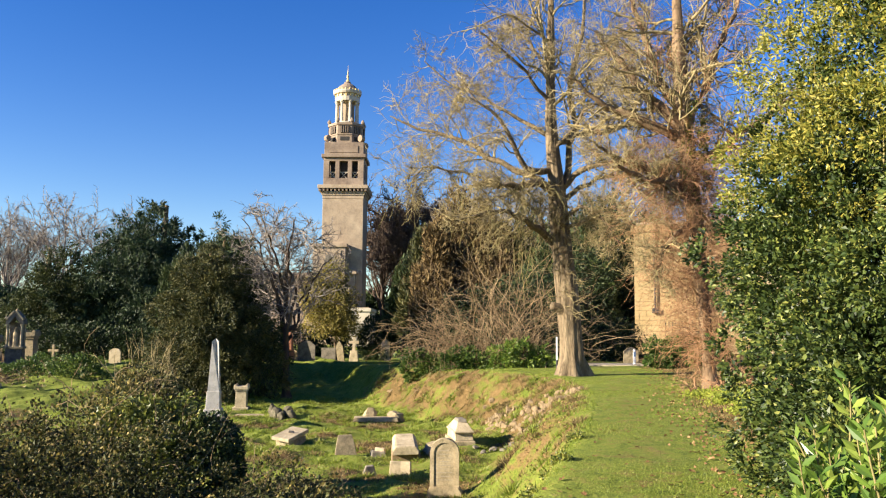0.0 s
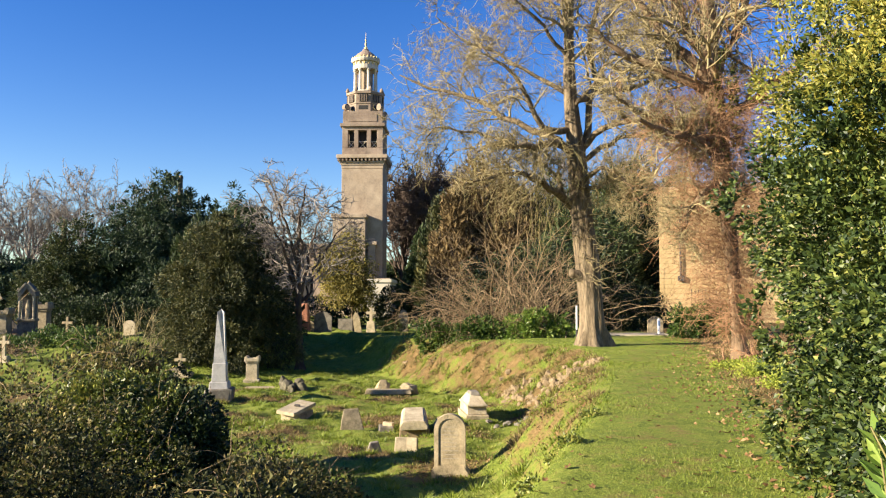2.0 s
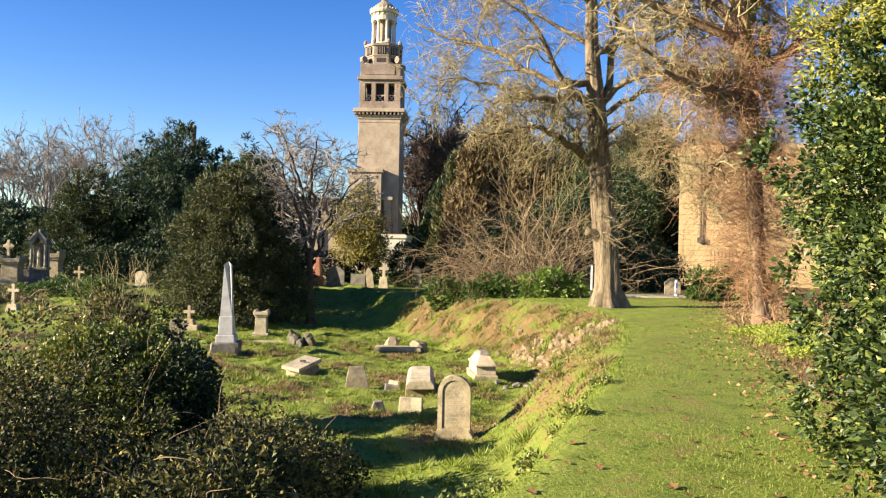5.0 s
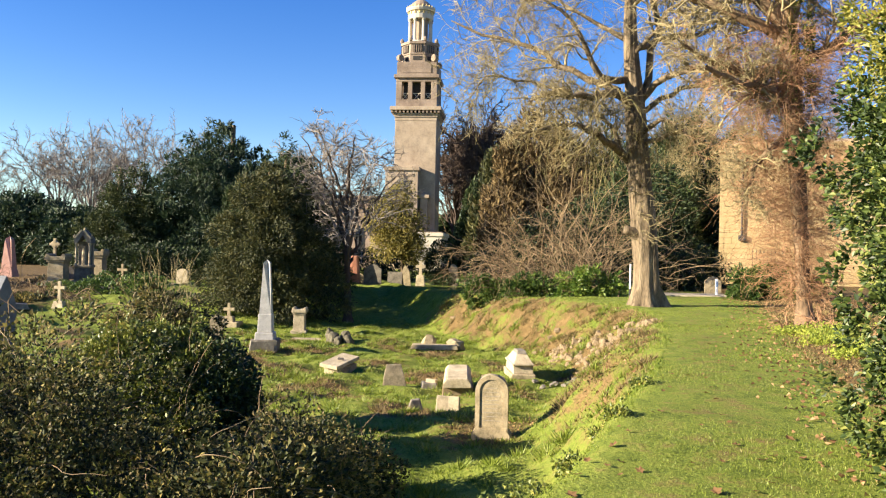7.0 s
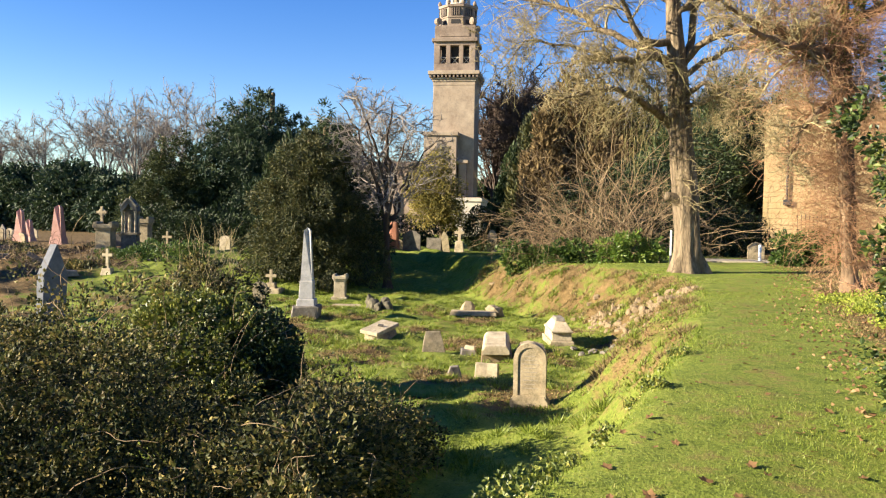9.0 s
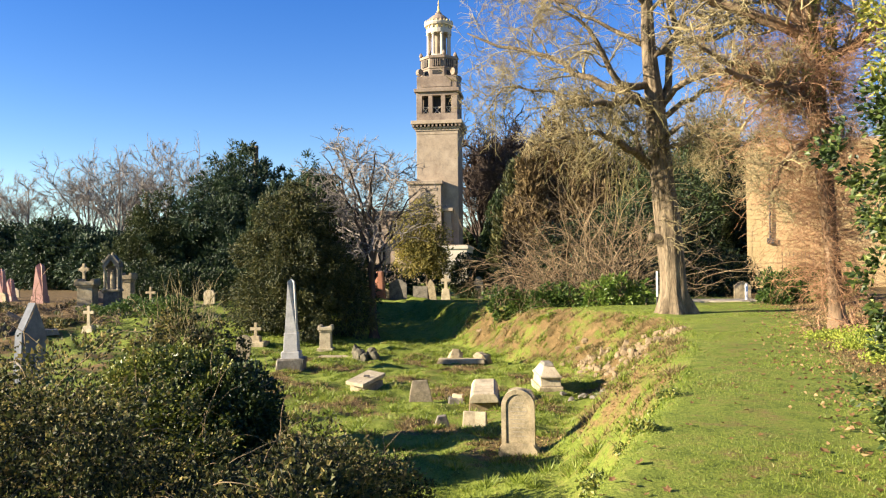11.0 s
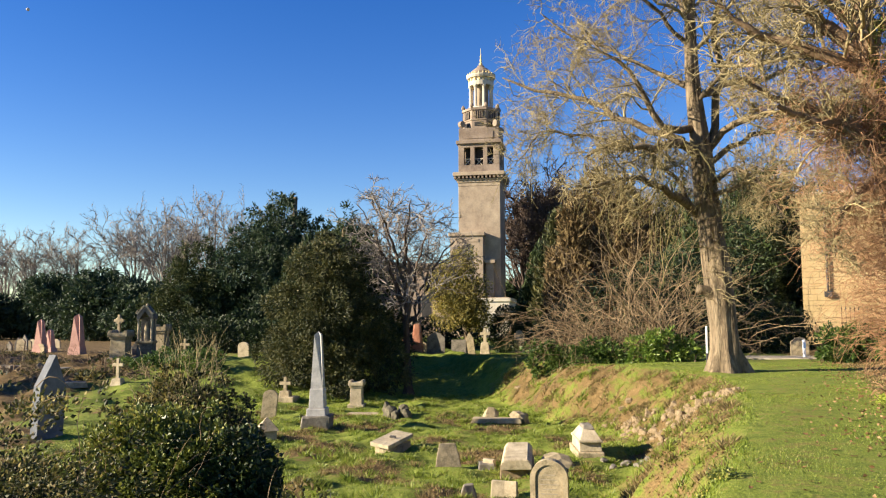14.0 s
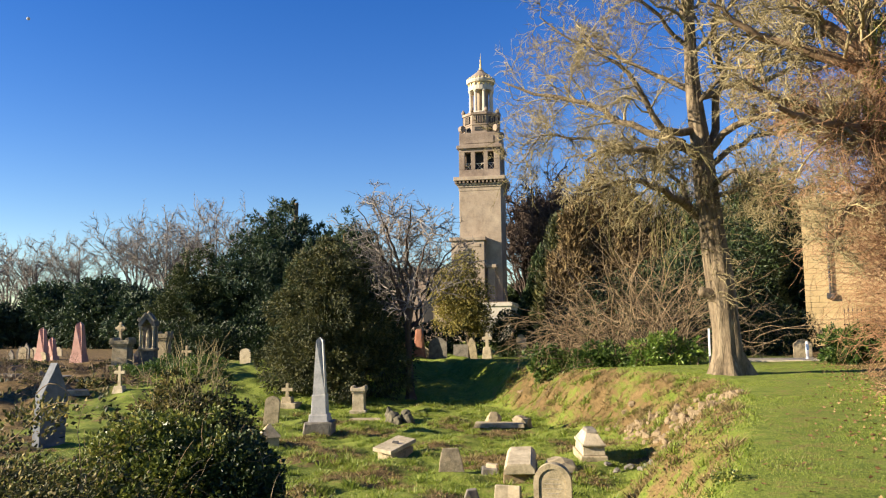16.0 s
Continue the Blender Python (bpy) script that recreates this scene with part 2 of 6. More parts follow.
def ground_material():
    """Mown grass over earth, with dry litter where the mesh's own 'litter' says so."""
    m, n, l, b = node_material("ground_turf", 0.95, 0.15)
    co = n.new("ShaderNodeTexCoord")
    noises = []
    for s, d in ((0.45, 5), (3.0, 6), (26.0, 5)):
        t = n.new("ShaderNodeTexNoise")
        t.inputs["Scale"].default_value, t.inputs["Detail"].default_value, t.inputs["Roughness"].default_value = s, d, 0.65
        l.new(co.outputs["Object"], t.inputs["Vector"])
        noises.append(t)
    mixv = n.new("ShaderNodeMath")
    mixv.operation, mixv.inputs[1].default_value = "MULTIPLY_ADD", 0.55
    l.new(noises[1].outputs[0], mixv.inputs[0])
    half = n.new("ShaderNodeMath")
    half.operation, half.inputs[1].default_value = "MULTIPLY", 0.5
    l.new(noises[2].outputs[0], half.inputs[0]), l.new(half.outputs[0], mixv.inputs[2])
    green = ramp(n, [(0.35, (0.04, 0.058, 0.010)), (0.5, (0.14, 0.178, 0.026)), (0.62, (0.205, 0.228, 0.042)), (0.75, (0.28, 0.24, 0.09))])
    brown = ramp(n, [(0.35, (0.042, 0.03, 0.013)), (0.5, (0.105, 0.07, 0.028)), (0.62, (0.18, 0.12, 0.05)), (0.74, (0.26, 0.18, 0.085))])
    l.new(mixv.outputs[0], green.inputs[0]), l.new(mixv.outputs[0], brown.inputs[0])
    at = n.new("ShaderNodeAttribute")
    at.attribute_name = "litter"
    k = n.new("ShaderNodeMath")
    k.operation = "ADD"
    l.new(at.outputs["Fac"], k.inputs[0])
    j = n.new("ShaderNodeMath")
    j.operation, j.inputs[1].default_value, j.inputs[2].default_value = "MULTIPLY_ADD", 1.8, -0.9
    l.new(noises[1].outputs[0], j.inputs[0]), l.new(j.outputs[0], k.inputs[1])
    kr = ramp(n, [(0.35, (0, 0, 0)), (0.72, (1, 1, 1))])
    l.new(k.outputs[0], kr.inputs[0])
    mix = n.new("ShaderNodeMix")
    mix.data_type = "RGBA"
    l.new(kr.outputs[0], mix.inputs[0]), l.new(green.outputs[0], mix.inputs[6]), l.new(brown.outputs[0], mix.inputs[7])
    l.new(mix.outputs[2], b.inputs["Base Color"])
    bp = n.new("ShaderNodeBump")
    bp.inputs["Strength"].default_value, bp.inputs["Distance"].default_value = 0.8, 0.06
    l.new(mixv.outputs[0], bp.inputs["Height"]), l.new(bp.outputs[0], b.inputs["Normal"])
    return m


M["ground"] = ground_material()


# ---------------- mesh helpers ----------------
def mesh_of(name, verts, tris=None, quads=None, smooth=False):
    """A mesh from arrays of vertices, triangles and quads."""
    me = bpy.data.meshes.new(name)
    verts = np.asarray(verts, np.float32)
    tris = np.zeros((0, 3), np.int32) if tris is None else np.asarray(tris, np.int32)
    quads = np.zeros((0, 4), np.int32) if quads is None else np.asarray(quads, np.int32)
    me.vertices.add(len(verts)), me.vertices.foreach_set("co", verts.ravel())
    loops = np.concatenate([tris.ravel(), quads.ravel()])
    starts = np.concatenate([np.arange(len(tris)) * 3, len(tris) * 3 + np.arange(len(quads)) * 4]).astype(np.int32)
    me.loops.add(len(loops)), me.loops.foreach_set("vertex_index", loops)
    me.polygons.add(len(starts)), me.polygons.foreach_set("loop_start", starts)
    me.polygons.foreach_set("use_smooth", np.full(len(starts), smooth))
    me.update(calc_edges=True), me.validate()
    return me


def link(name, data, material, parent=None, label="", kind=""):
    if isinstance(data, bmesh.types.BMesh):
        me = bpy.data.meshes.new(name)
        bmesh.ops.recalc_face_normals(data, faces=data.faces)
        data.to_mesh(me), data.free()
        data = me
    if not data.materials:
        data.materials.append(M[material])
    ob = new(name, data)
    if parent is not None:
        ob.parent = parent
    return tagged(ob, label=label, kind=kind)


def part(name, data, material, parent, label="", kind=""):
    return link(name, data, material, parent, label, kind)


def thing(name, x, y, z, label, category, group="", turn=0.0, kind="", tilt=0.0, side=0.0):
    ob = new(name)
    ob.matrix_basis = pose(x, y, z, tilt, side, turn)
    return tagged(ob, label, category, group, kind)


def box(x0, y0, z0, x1, y1, z1, bevel=0.0, bm=None, taper=1.0):
    """A box between two corners, its top drawn in by taper, its edges rounded."""
    b = bmesh.new()
    vs = bmesh.ops.create_cube(b, size=1.0)["verts"]
    cx, cy = (x0 + x1) / 2, (y0 + y1) / 2
    for v in vs:
        k = taper if v.co.z > 0 else 1.0
        v.co = Vector((cx + v.co.x * (x1 - x0) * k, cy + v.co.y * (y1 - y0) * k, z0 + (v.co.z + 0.5) * (z1 - z0)))
    if bevel:
        bmesh.ops.bevel(b, geom=b.edges[:], offset=bevel, segments=2, affect="EDGES", profile=0.6)
    return merge(bm, b)


def merge(bm, b):
    if bm is None:
        return b
    me = bpy.data.meshes.new("piece")
    b.to_mesh(me), b.free()
    bm.from_mesh(me)
    bpy.data.meshes.remove(me)
    return bm


def prism(outline, y0, y1, bevel=0.0, bm=None):
    """An outline in x and z, drawn out along y."""
    b = bmesh.new()
    f = b.faces.new([b.verts.new((x, y0, z)) for x, z in outline])
    ext = bmesh.ops.extrude_face_region(b, geom=[f])["geom"]
    for v in ext:
        if isinstance(v, bmesh.types.BMVert):
            v.co.y = y1
    bmesh.ops.recalc_face_normals(b, faces=b.faces)
    if bevel:
        sharp = [e for e in b.edges if len(e.link_faces) == 2 and e.calc_face_angle() > 0.6]
        bmesh.ops.bevel(b, geom=sharp, offset=bevel, segments=2, affect="EDGES")
    return merge(bm, b)


def turned(profile, n=16, bm=None, x=0.0, y=0.0, phase=0.0):
    """A turned solid: (radius, z) from the bottom up."""
    b = bmesh.new()
    rings = [[b.verts.new((x + r * math.cos(phase + 2 * math.pi * k / n), y + r * math.sin(phase + 2 * math.pi * k / n), z)) for k in range(n)] for r, z in profile]
    for lo, hi in zip(rings, rings[1:]):
        for k in range(n):
            b.faces.new((lo[k], lo[(k + 1) % n], hi[(k + 1) % n], hi[k]))
    b.faces.new(rings[0][::-1]), b.faces.new(rings[-1])
    return merge(bm, b)


def ripple(p, f, s=0.0):
    """Cheap smooth noise of places, about -1 to 1."""
    x, y, z = p[..., 0] * f, p[..., 1] * f, p[..., 2] * f
    return (np.sin(1.7 * x + 2.3 * y + s) + np.sin(2.9 * y - 1.3 * z + 1.9 * s) + np.sin(2.1 * z + 1.1 * x + 0.7 * s)
            + 0.6 * np.sin(4.3 * x - 3.7 * z + s) + 0.6 * np.sin(4.9 * y + 3.1 * x - s)) / 3.2


def weather(ob, amount, f=3.0, seed=0.0):
    """Moves a mesh's points a little, so that no edge is quite straight."""
    me = ob.data
    co = np.empty(len(me.vertices) * 3, np.float32)
    me.vertices.foreach_get("co", co)
    p = co.reshape(-1, 3).astype(float)
    d = np.stack([ripple(p, f, seed + k * 5.1) for k in range(3)], -1)
    me.vertices.foreach_set("co", (p + amount * d).astype(np.float32).ravel())
    me.update()
    return ob


def tubes(pts, rad, sides):
    """Tapered tubes along N lines of K points: vertices and quads."""
    n, k, _ = pts.shape
    t = np.gradient(pts, axis=1)
    t /= np.linalg.norm(t, axis=2, keepdims=True) + 1e-9
    ref = np.where(np.abs(t[..., 2:]) > 0.9, np.array([1.0, 0, 0]), np.array([0, 0, 1.0]))
    u = np.cross(t, ref)
    u /= np.linalg.norm(u, axis=2, keepdims=True) + 1e-9
    w = np.cross(t, u)
    a = np.arange(sides) * 2 * math.pi / sides
    v = pts[:, :, None] + rad[:, :, None, None] * (np.cos(a)[:, None] * u[:, :, None] + np.sin(a)[:, None] * w[:, :, None])
    idx = np.arange(n * k * sides).reshape(n, k, sides)
    nxt = np.roll(idx, -1, axis=2)
    q = np.stack([idx[:, :-1], nxt[:, :-1], nxt[:, 1:], idx[:, 1:]], -1).reshape(-1, 4)
    return v.reshape(-1, 3), q


def tube_mesh(name, groups):
    vs, qs, base = [], [], 0
    for pts, rad, sides in groups:
        v, q = tubes(pts, rad, sides)
        vs.append(v), qs.append(q + base)
        base += len(v)
    return mesh_of(name, np.concatenate(vs), quads=np.concatenate(qs), smooth=True)


def stems(rng, start, way, length, radius, wiggle=0.15, rise=0.0, k=5, tip=0.35):
    """Crooked stems: N lines from their starts."""
    n = len(start)
    d = way / (np.linalg.norm(way, axis=1, keepdims=True) + 1e-9)
    pts = np.empty((n, k, 3))
    pts[:, 0] = start
    for i in range(1, k):
        d = d + rng.normal(0, wiggle, (n, 3)) + np.array([0, 0, 1.0]) * rise
        d /= np.linalg.norm(d, axis=1, keepdims=True)
        pts[:, i] = pts[:, i - 1] + d * (length / (k - 1))[:, None]
    rad = radius[:, None] * np.linspace(1, tip, k)[None]
    return pts, rad


def sprout(rng, pts, rad, count, ratio, angle, thin, lo=0.25, rise=0.0, wiggle=0.15, k=5, smallest=0.004, tip=0.35):
    """Side shoots along stems: count of them a stem."""
    n, kk, _ = pts.shape
    length = np.linalg.norm(np.diff(pts, axis=1), axis=2).sum(1)
    who = np.repeat(np.arange(n), count)
    at = rng.uniform(lo, 1.0, len(who)) * (kk - 1)
    i = np.minimum(at.astype(int), kk - 2)
    f = (at - i)[:, None]
    start = pts[who, i] * (1 - f) + pts[who, i + 1] * f
    t = pts[who, i + 1] - pts[who, i]
    t /= np.linalg.norm(t, axis=1, keepdims=True) + 1e-9
    side = np.cross(t, rng.normal(0, 1, (len(who), 3)))
    side /= np.linalg.norm(side, axis=1, keepdims=True) + 1e-9
    a = np.radians(rng.normal(angle, 12, len(who)))[:, None]
    way = t * np.cos(a) + side * np.sin(a)
    r0 = rad[who, i] * (1 - f[:, 0]) + rad[who, i + 1] * f[:, 0]
    ln = length[who] * ratio * rng.uniform(0.6, 1.3, len(who)) * (1.15 - 0.5 * at / (kk - 1))
    return stems(rng, start, way, ln, np.maximum(r0 * thin, smallest), wiggle, rise, k, tip)


def leaves(rng, at, way, length, width, fold=0.25):
    """One folded leaf at each place, pointing along way: vertices and triangles."""
    n = len(at)
    u = way / (np.linalg.norm(way, axis=1, keepdims=True) + 1e-9)
    v = np.cross(u, rng.normal(0, 1, (n, 3)))
    v /= np.linalg.norm(v, axis=1, keepdims=True) + 1e-9
    w = np.cross(u, v)
    ln, wd = np.broadcast_to(length, n)[:, None], np.broadcast_to(width, n)[:, None]
    vs = np.stack([at - u * ln * 0.5, at + v * wd * 0.5 + w * wd * fold - u * ln * 0.05, at + u * ln * 0.5, at - v * wd * 0.5 + w * wd * fold - u * ln * 0.05], 1).reshape(-1, 3)
    b = np.arange(n)[:, None] * 4
    ts = np.concatenate([b + [0, 1, 2], b + [0, 2, 3]])
    return vs, ts


def tufts(rng, blobs, n, per, size, shell, lump, f, seed):
    """Places gathered in tufts over lumpy masses, so that dark gaps show between; the way each leaf points."""
    c, out = in_blobs(rng, blobs, max(n // per, 8), shell, lump, f, seed)
    who = rng.integers(0, len(c), n)
    s = size * rng.uniform(0.6, 1.4, len(c))[who][:, None]
    d = rng.normal(0, 1, (n, 3))
    d /= np.linalg.norm(d, axis=1, keepdims=True)
    d = np.where(((d * out[who]).sum(1) < -0.3)[:, None], -d, d)
    return c[who] + d * s * rng.random((n, 1)) ** 0.5, d + 0.6 * out[who]


def in_blobs(rng, blobs, n, shell=0.3, lump=0.22, f=1.3, seed=0.0):
    """n places in the outer shell of lumpy ellipsoids (x, y, z, rx, ry, rz), and the way out at each."""
    B = np.array(blobs, float)
    area = (B[:, 3] * B[:, 4] + B[:, 4] * B[:, 5] + B[:, 3] * B[:, 5])
    who = rng.choice(len(B), n, p=area / area.sum())
    d = rng.normal(0, 1, (n, 3))
    d /= np.linalg.norm(d, axis=1, keepdims=True)
    p0 = B[who, :3] + d * B[who, 3:]
    k = 1 + lump * ripple(p0, f, seed) + 0.4 * lump * ripple(p0, f * 3.1, seed + 2) - shell * rng.random(n) ** 1.5
    p = B[who, :3] + d * B[who, 3:] * k[:, None]
    out = d / B[who, 3:]
    return p, out / np.linalg.norm(out, axis=1, keepdims=True)


# ---------------- the lie of the land ----------------
def ease(k):
    k = np.clip(k, 0, 1)
    return k * k * (3 - 2 * k)


def height(x, y):
    """The ground: a level path, a sunk burial plot beside it, banks and terraces round it."""
    x, y = np.asarray(x, float), np.asarray(y, float)
    top = np.interp(y, [-20, 2, 6.5, 8, 10.5, 12.5, 14.5, 17, 20, 23.4, 26, 28.6, 32, 36, 40, 46, 60], [-1.4, -0.9, 0.25, 0.95, 1.6, 2.2, 2.7, 3.25, 3.75, 4.3, 4.4, 4.0, 2.0, 0.2, -2.2, -5.0, -9])
    toe = np.interp(y, [-20, 2, 6.5, 8, 10.5, 12.5, 16, 19, 22, 24, 27, 29, 32, 36, 40, 46, 60], [-3.4, -2.4, -0.5, 0.15, 0.65, 0.85, 0.45, 0.65, 1.4, 1.6, 1.2, 0.7, -0.9, -2.8, -4.5, -7.0, -11])
    y0 = np.interp(x, [-40, -24, -17, -12, -8, 0], [24, 26, 30, 33.0, 38.5, 38.5])
    y1 = np.interp(x, [-40, -24, -17, -12, -8, 0], [44, 43, 43, 46.0, 50.0, 50])
    low = -1.93 + 1.38 * ease((y - y0) / (y1 - y0)) + 0.20 * ease((22 - y) / 6) + 0.12 * ease((x + 1.5) / 2) * ease((30 - y) / 4) - 0.06 * ease((y - 24) / 6) * ease((38 - y) / 6)
    low = low + 0.8 * ease((-26 - x) / 30) * ease((30 - y) / 20)
    high = 0.0 - 0.3 * ease((y - 32) / 6) * ease((5 - x) / 4) - 0.25 * ease((y - 44) / 10) + 0.35 * ease((x - np.interp(y, [0, 8, 17, 31], [2.9, 3.3, 5.3, 9.5])) / 2.5)
    s = ease((x - toe) / (top - toe))
    h = low * (1 - s) + high * s
    rough = 0.09 * np.sin(1.9 * x + 0.7 * y) * np.sin(1.3 * y - 0.6 * x) + 0.045 * np.sin(4.1 * x + 1.0 + 0.8 * np.sin(y)) * np.sin(3.7 * y) + 0.025 * np.sin(7.9 * x + 2 * y) * np.sin(6.7 * y - x)
    bank = s * (1 - s) * 4
    h = h + rough * (0.22 + 0.95 * (1 - s)) + bank * ease((y - 10) / 5) * (0.12 * np.sin(5.3 * y + 2 * np.sin(3 * x)) + 0.10 * np.sin(2.1 * y + 3.3 * x) + 0.06 * np.sin(9.1 * y - 4 * x))
    far = np.hypot(x, y - 30)
    return np.where(far > 120, -0.55 - 0 * far, h * (1 - ease((far - 70) / 50)) + (-0.55) * ease((far - 70) / 50))


def litter(x, y):
    top = np.interp(y, [6.5, 12.5, 14.5, 17, 20, 23.4, 26, 28.6, 32, 36, 40], [0.25, 2.2, 2.7, 3.25, 3.75, 4.3, 4.4, 4.0, 2.0, 0.2, -2.2])
    toe = np.interp(y, [6.5, 12.5, 16, 19, 22, 24, 27, 29, 32, 36, 40], [-0.5, 0.85, 0.45, 0.65, 1.4, 1.6, 1.2, 0.7, -0.9, -2.8, -4.5])
    s = np.clip((x - toe) / (top - toe), 0, 1)
    bank = ease(s * 3) * ease((1.03 - s) * 4) * (0.15 + 0.58 * ease((y - 11) / 4) + 0.27 * ease((y - 15) / 7)) * ease((42 - y) / 4)
    right = ease((x - np.interp(y, [0, 8, 17, 31], [2.9, 3.1, 4.9, 8.4])) / 1.1)
    hollow = 0.78 * np.clip(np.sin(1.4 * x + 1.3 + 0.6 * np.sin(0.9 * y)) * np.sin(1.2 * y + 0.5) + 0.25, 0, 1) * ease((y - 14) / 4) * (x < toe + 0.5) * ease((36 - y) / 6)
    worn = 0.26 * np.exp(-((x - np.interp(y, [0, 8, 17, 31], [1.2, 2.0, 3.9, 6.9])) / 0.8) ** 2) * (x > toe)
    left = 0.9 * ease((-19 - x) / 4) * ease((y - 22) / 8)
    return np.maximum.reduce([bank * (0.58 + 0.2 * np.sin(1.1 * y + 0.9 * x) * np.sin(2.3 * x - 0.5 * y)), right * 0.80, hollow, worn, left]) + 0.13


def z_at(x, y):
    return float(height(x, y))


def build_ground():
    def axis(lo, hi, step, far):
        a = np.arange(lo, hi + 1e-6, step)
        out = hi + np.cumsum(step * 1.28 ** np.arange(1, 60))
        out = out[out < far]
        left = lo - np.cumsum(step * 1.28 ** np.arange(1, 60))
        left = left[left > -far]
        return np.concatenate([left[::-1], a, out])
    xs, ys = axis(-26, 14, 0.2, 3000), axis(-2, 52, 0.2, 3000)
    X, Y = np.meshgrid(xs, ys)
    Z = height(X, Y)
    v = np.stack([X, Y, Z], -1).reshape(-1, 3)
    i = np.arange(v.shape[0]).reshape(X.shape)
    q = np.stack([i[:-1, :-1], i[:-1, 1:], i[1:, 1:], i[1:, :-1]], -1).reshape(-1, 4)
    me = mesh_of("ground", v, quads=q, smooth=True)
    at = me.attributes.new("litter", "FLOAT", "POINT")
    at.data.foreach_set("value", litter(X, Y).astype(np.float32).ravel())
    ob = link("ground", me, "ground")
    tagged(ob, "mown grass ground with a sunken burial plot", "ground", kind="structure")


build_ground()


# ---------------- the tower ----------------
def build_tower():
    tx, ty = -12.72, 102.5
    g = -0.6
    t = thing("tower", tx, ty, 0, "tall buff stone tower with open belvedere and columned lantern", "tower")
    w = 2.58
    part("shaft", box(-w, -w, g, w, w, 17.9, 0.05), "tower", t)
    bm = None
    for z0, z1, k in ((17.9, 18.35, 2.62), (18.35, 18.62, 2.72), (18.62, 18.82, 2.84)):
        bm = box(-k, -k, z0, k, k, z1, 0.03, bm)
    part("frieze", bm, "tower", t)
    cornice = part("balcony", box(-3.18, -3.18, 19.15, 3.18, 3.18, 19.6, 0.04), "tower", t)
    bracket = box(-0.11, 0, 18.82, 0.11, 0.5, 19.16, 0.02)
    me = bpy.data.meshes.new("bracket")
    bracket.to_mesh(me), bracket.free()
    me.materials.append(M["tower_upper"])
    for side in range(4):
        for k in range(13):
            o = new("bracket", me)
            o.parent = cornice
            o.matrix_basis = pose(0, 0, 0, 0, 0, 90 * side) @ pose(-2.88 + k * 0.48, -3.08, 0)
    # belvedere: piers, three openings a side, lattice in each
    e = 2.56
    core = box(-1.75, -1.75, 19.6, 1.75, 1.75, 22.9)
    part("belvedere_room", core, "opening", t, "dark room behind the openings")
    part("belvedere_sill", box(-e, -e, 19.6, e, e, 20.55, 0.04), "tower_upper", t)
    part("belvedere_lintel", box(-e, -e, 22.75, e, e, 23.2, 0.04), "tower_upper", t)
    for side in range(4):
        m = pose(0, 0, 0, 0, 0, 90 * side)
        for px, pw in ((-2.2, 0.36), (-0.79, 0.26), (0.79, 0.26)):
            o = part("pier", box(px - pw, -e + 0.01, 20.55, px + pw, -e + 0.75, 22.75, 0.03), "tower_upper", t)
            o.matrix_basis = m
        for cx in (-1.43, 0.0, 1.43):
            bm = None
            for a in (-1, 1):
                b = box(-0.035, -0.03, -0.62, 0.035, 0.03, 0.62)
                bmesh.ops.transform(b, matrix=pose(cx, -e + 0.3, 20.95, 0, a * 42, 0), verts=b.verts)
                bm = merge(bm, b)
            bm = box(cx - 0.5, -e + 0.25, 21.3, cx + 0.5, -e + 0.35, 21.38, 0, bm)
            o = part("lattice", bm, "lantern", t, "pale crossed balustrade")
            o.matrix_basis = m
    part("upper_cornice", box(-2.82, -2.82, 23.2, 2.82, 2.82, 23.62, 0.05), "tower_upper", t)
    part("attic", box(-2.5, -2.5, 23.62, 2.5, 2.5, 25.2, 0.04), "tower_upper", t)
    for side in range(4):
        o = part("attic_panel", box(-1.8, -2.56, 23.85, 1.8, -2.49, 24.75, 0.02), "tower_upper", t)
        o.matrix_basis = pose(0, 0, 0, 0, 0, 90 * side)
    # octagon with scrolls at its corners
    part("octagon", turned([(2.42, 25.2), (2.42, 26.2), (2.5, 26.25), (2.5, 26.4), (2.36, 26.45), (2.36, 27.5), (2.52, 27.55), (2.52, 27.85)], 8, phase=math.pi / 8), "tower_upper", t)
    for k in range(8):
        m = pose(0, 0, 0, 0, 0, 45 * k)
        o = part("octagon_opening", box(-0.52, -2.30, 26.5, 0.52, -2.16, 27.4), "opening", t, "dark slatted opening")
        o.matrix_basis = m
        bm = None
        for j in range(4):
            bm = box(-0.42 + 0.28 * j - 0.04, -2.34, 26.5, -0.42 + 0.28 * j + 0.04, -2.22, 27.4, 0, bm)
        o = part("slat", bm, "tower_upper", t)
        o.matrix_basis = m
        o = part("lower_opening", box(-0.55, -2.27, 25.5, 0.55, -2.2, 26.0), "opening", t, "dark low opening")
        o.matrix_basis = m
        o = part("finial_ball", turned([(0.05, 27.85), (0.22, 27.95), (0.26, 28.15), (0.16, 28.35), (0.05, 28.5)], 8, None, 2.35, 0), "tower_upper", t)
        o.matrix_basis = pose(0, 0, 0, 0, 0, 45 * k + 22.5)
    for k in range(4):
        o = part("scroll", turned([(0.1, -0.3), (0.42, -0.25), (0.45, 0.25), (0.1, 0.3)], 10), "tower_upper", t)
        o.matrix_basis = pose(0, 0, 25.75, 0, 0, 45 + 90 * k) @ pose(3.05, 0, 0, 90, 0, 0)
    # lantern
    part("lantern_core", turned([(0.95, 27.8), (0.95, 31.1)], 16), "tower", t, "shaded stone drum")
    part("lantern_base", turned([(1.72, 27.85), (1.72, 28.15), (1.6, 28.2)], 24), "lantern", t)
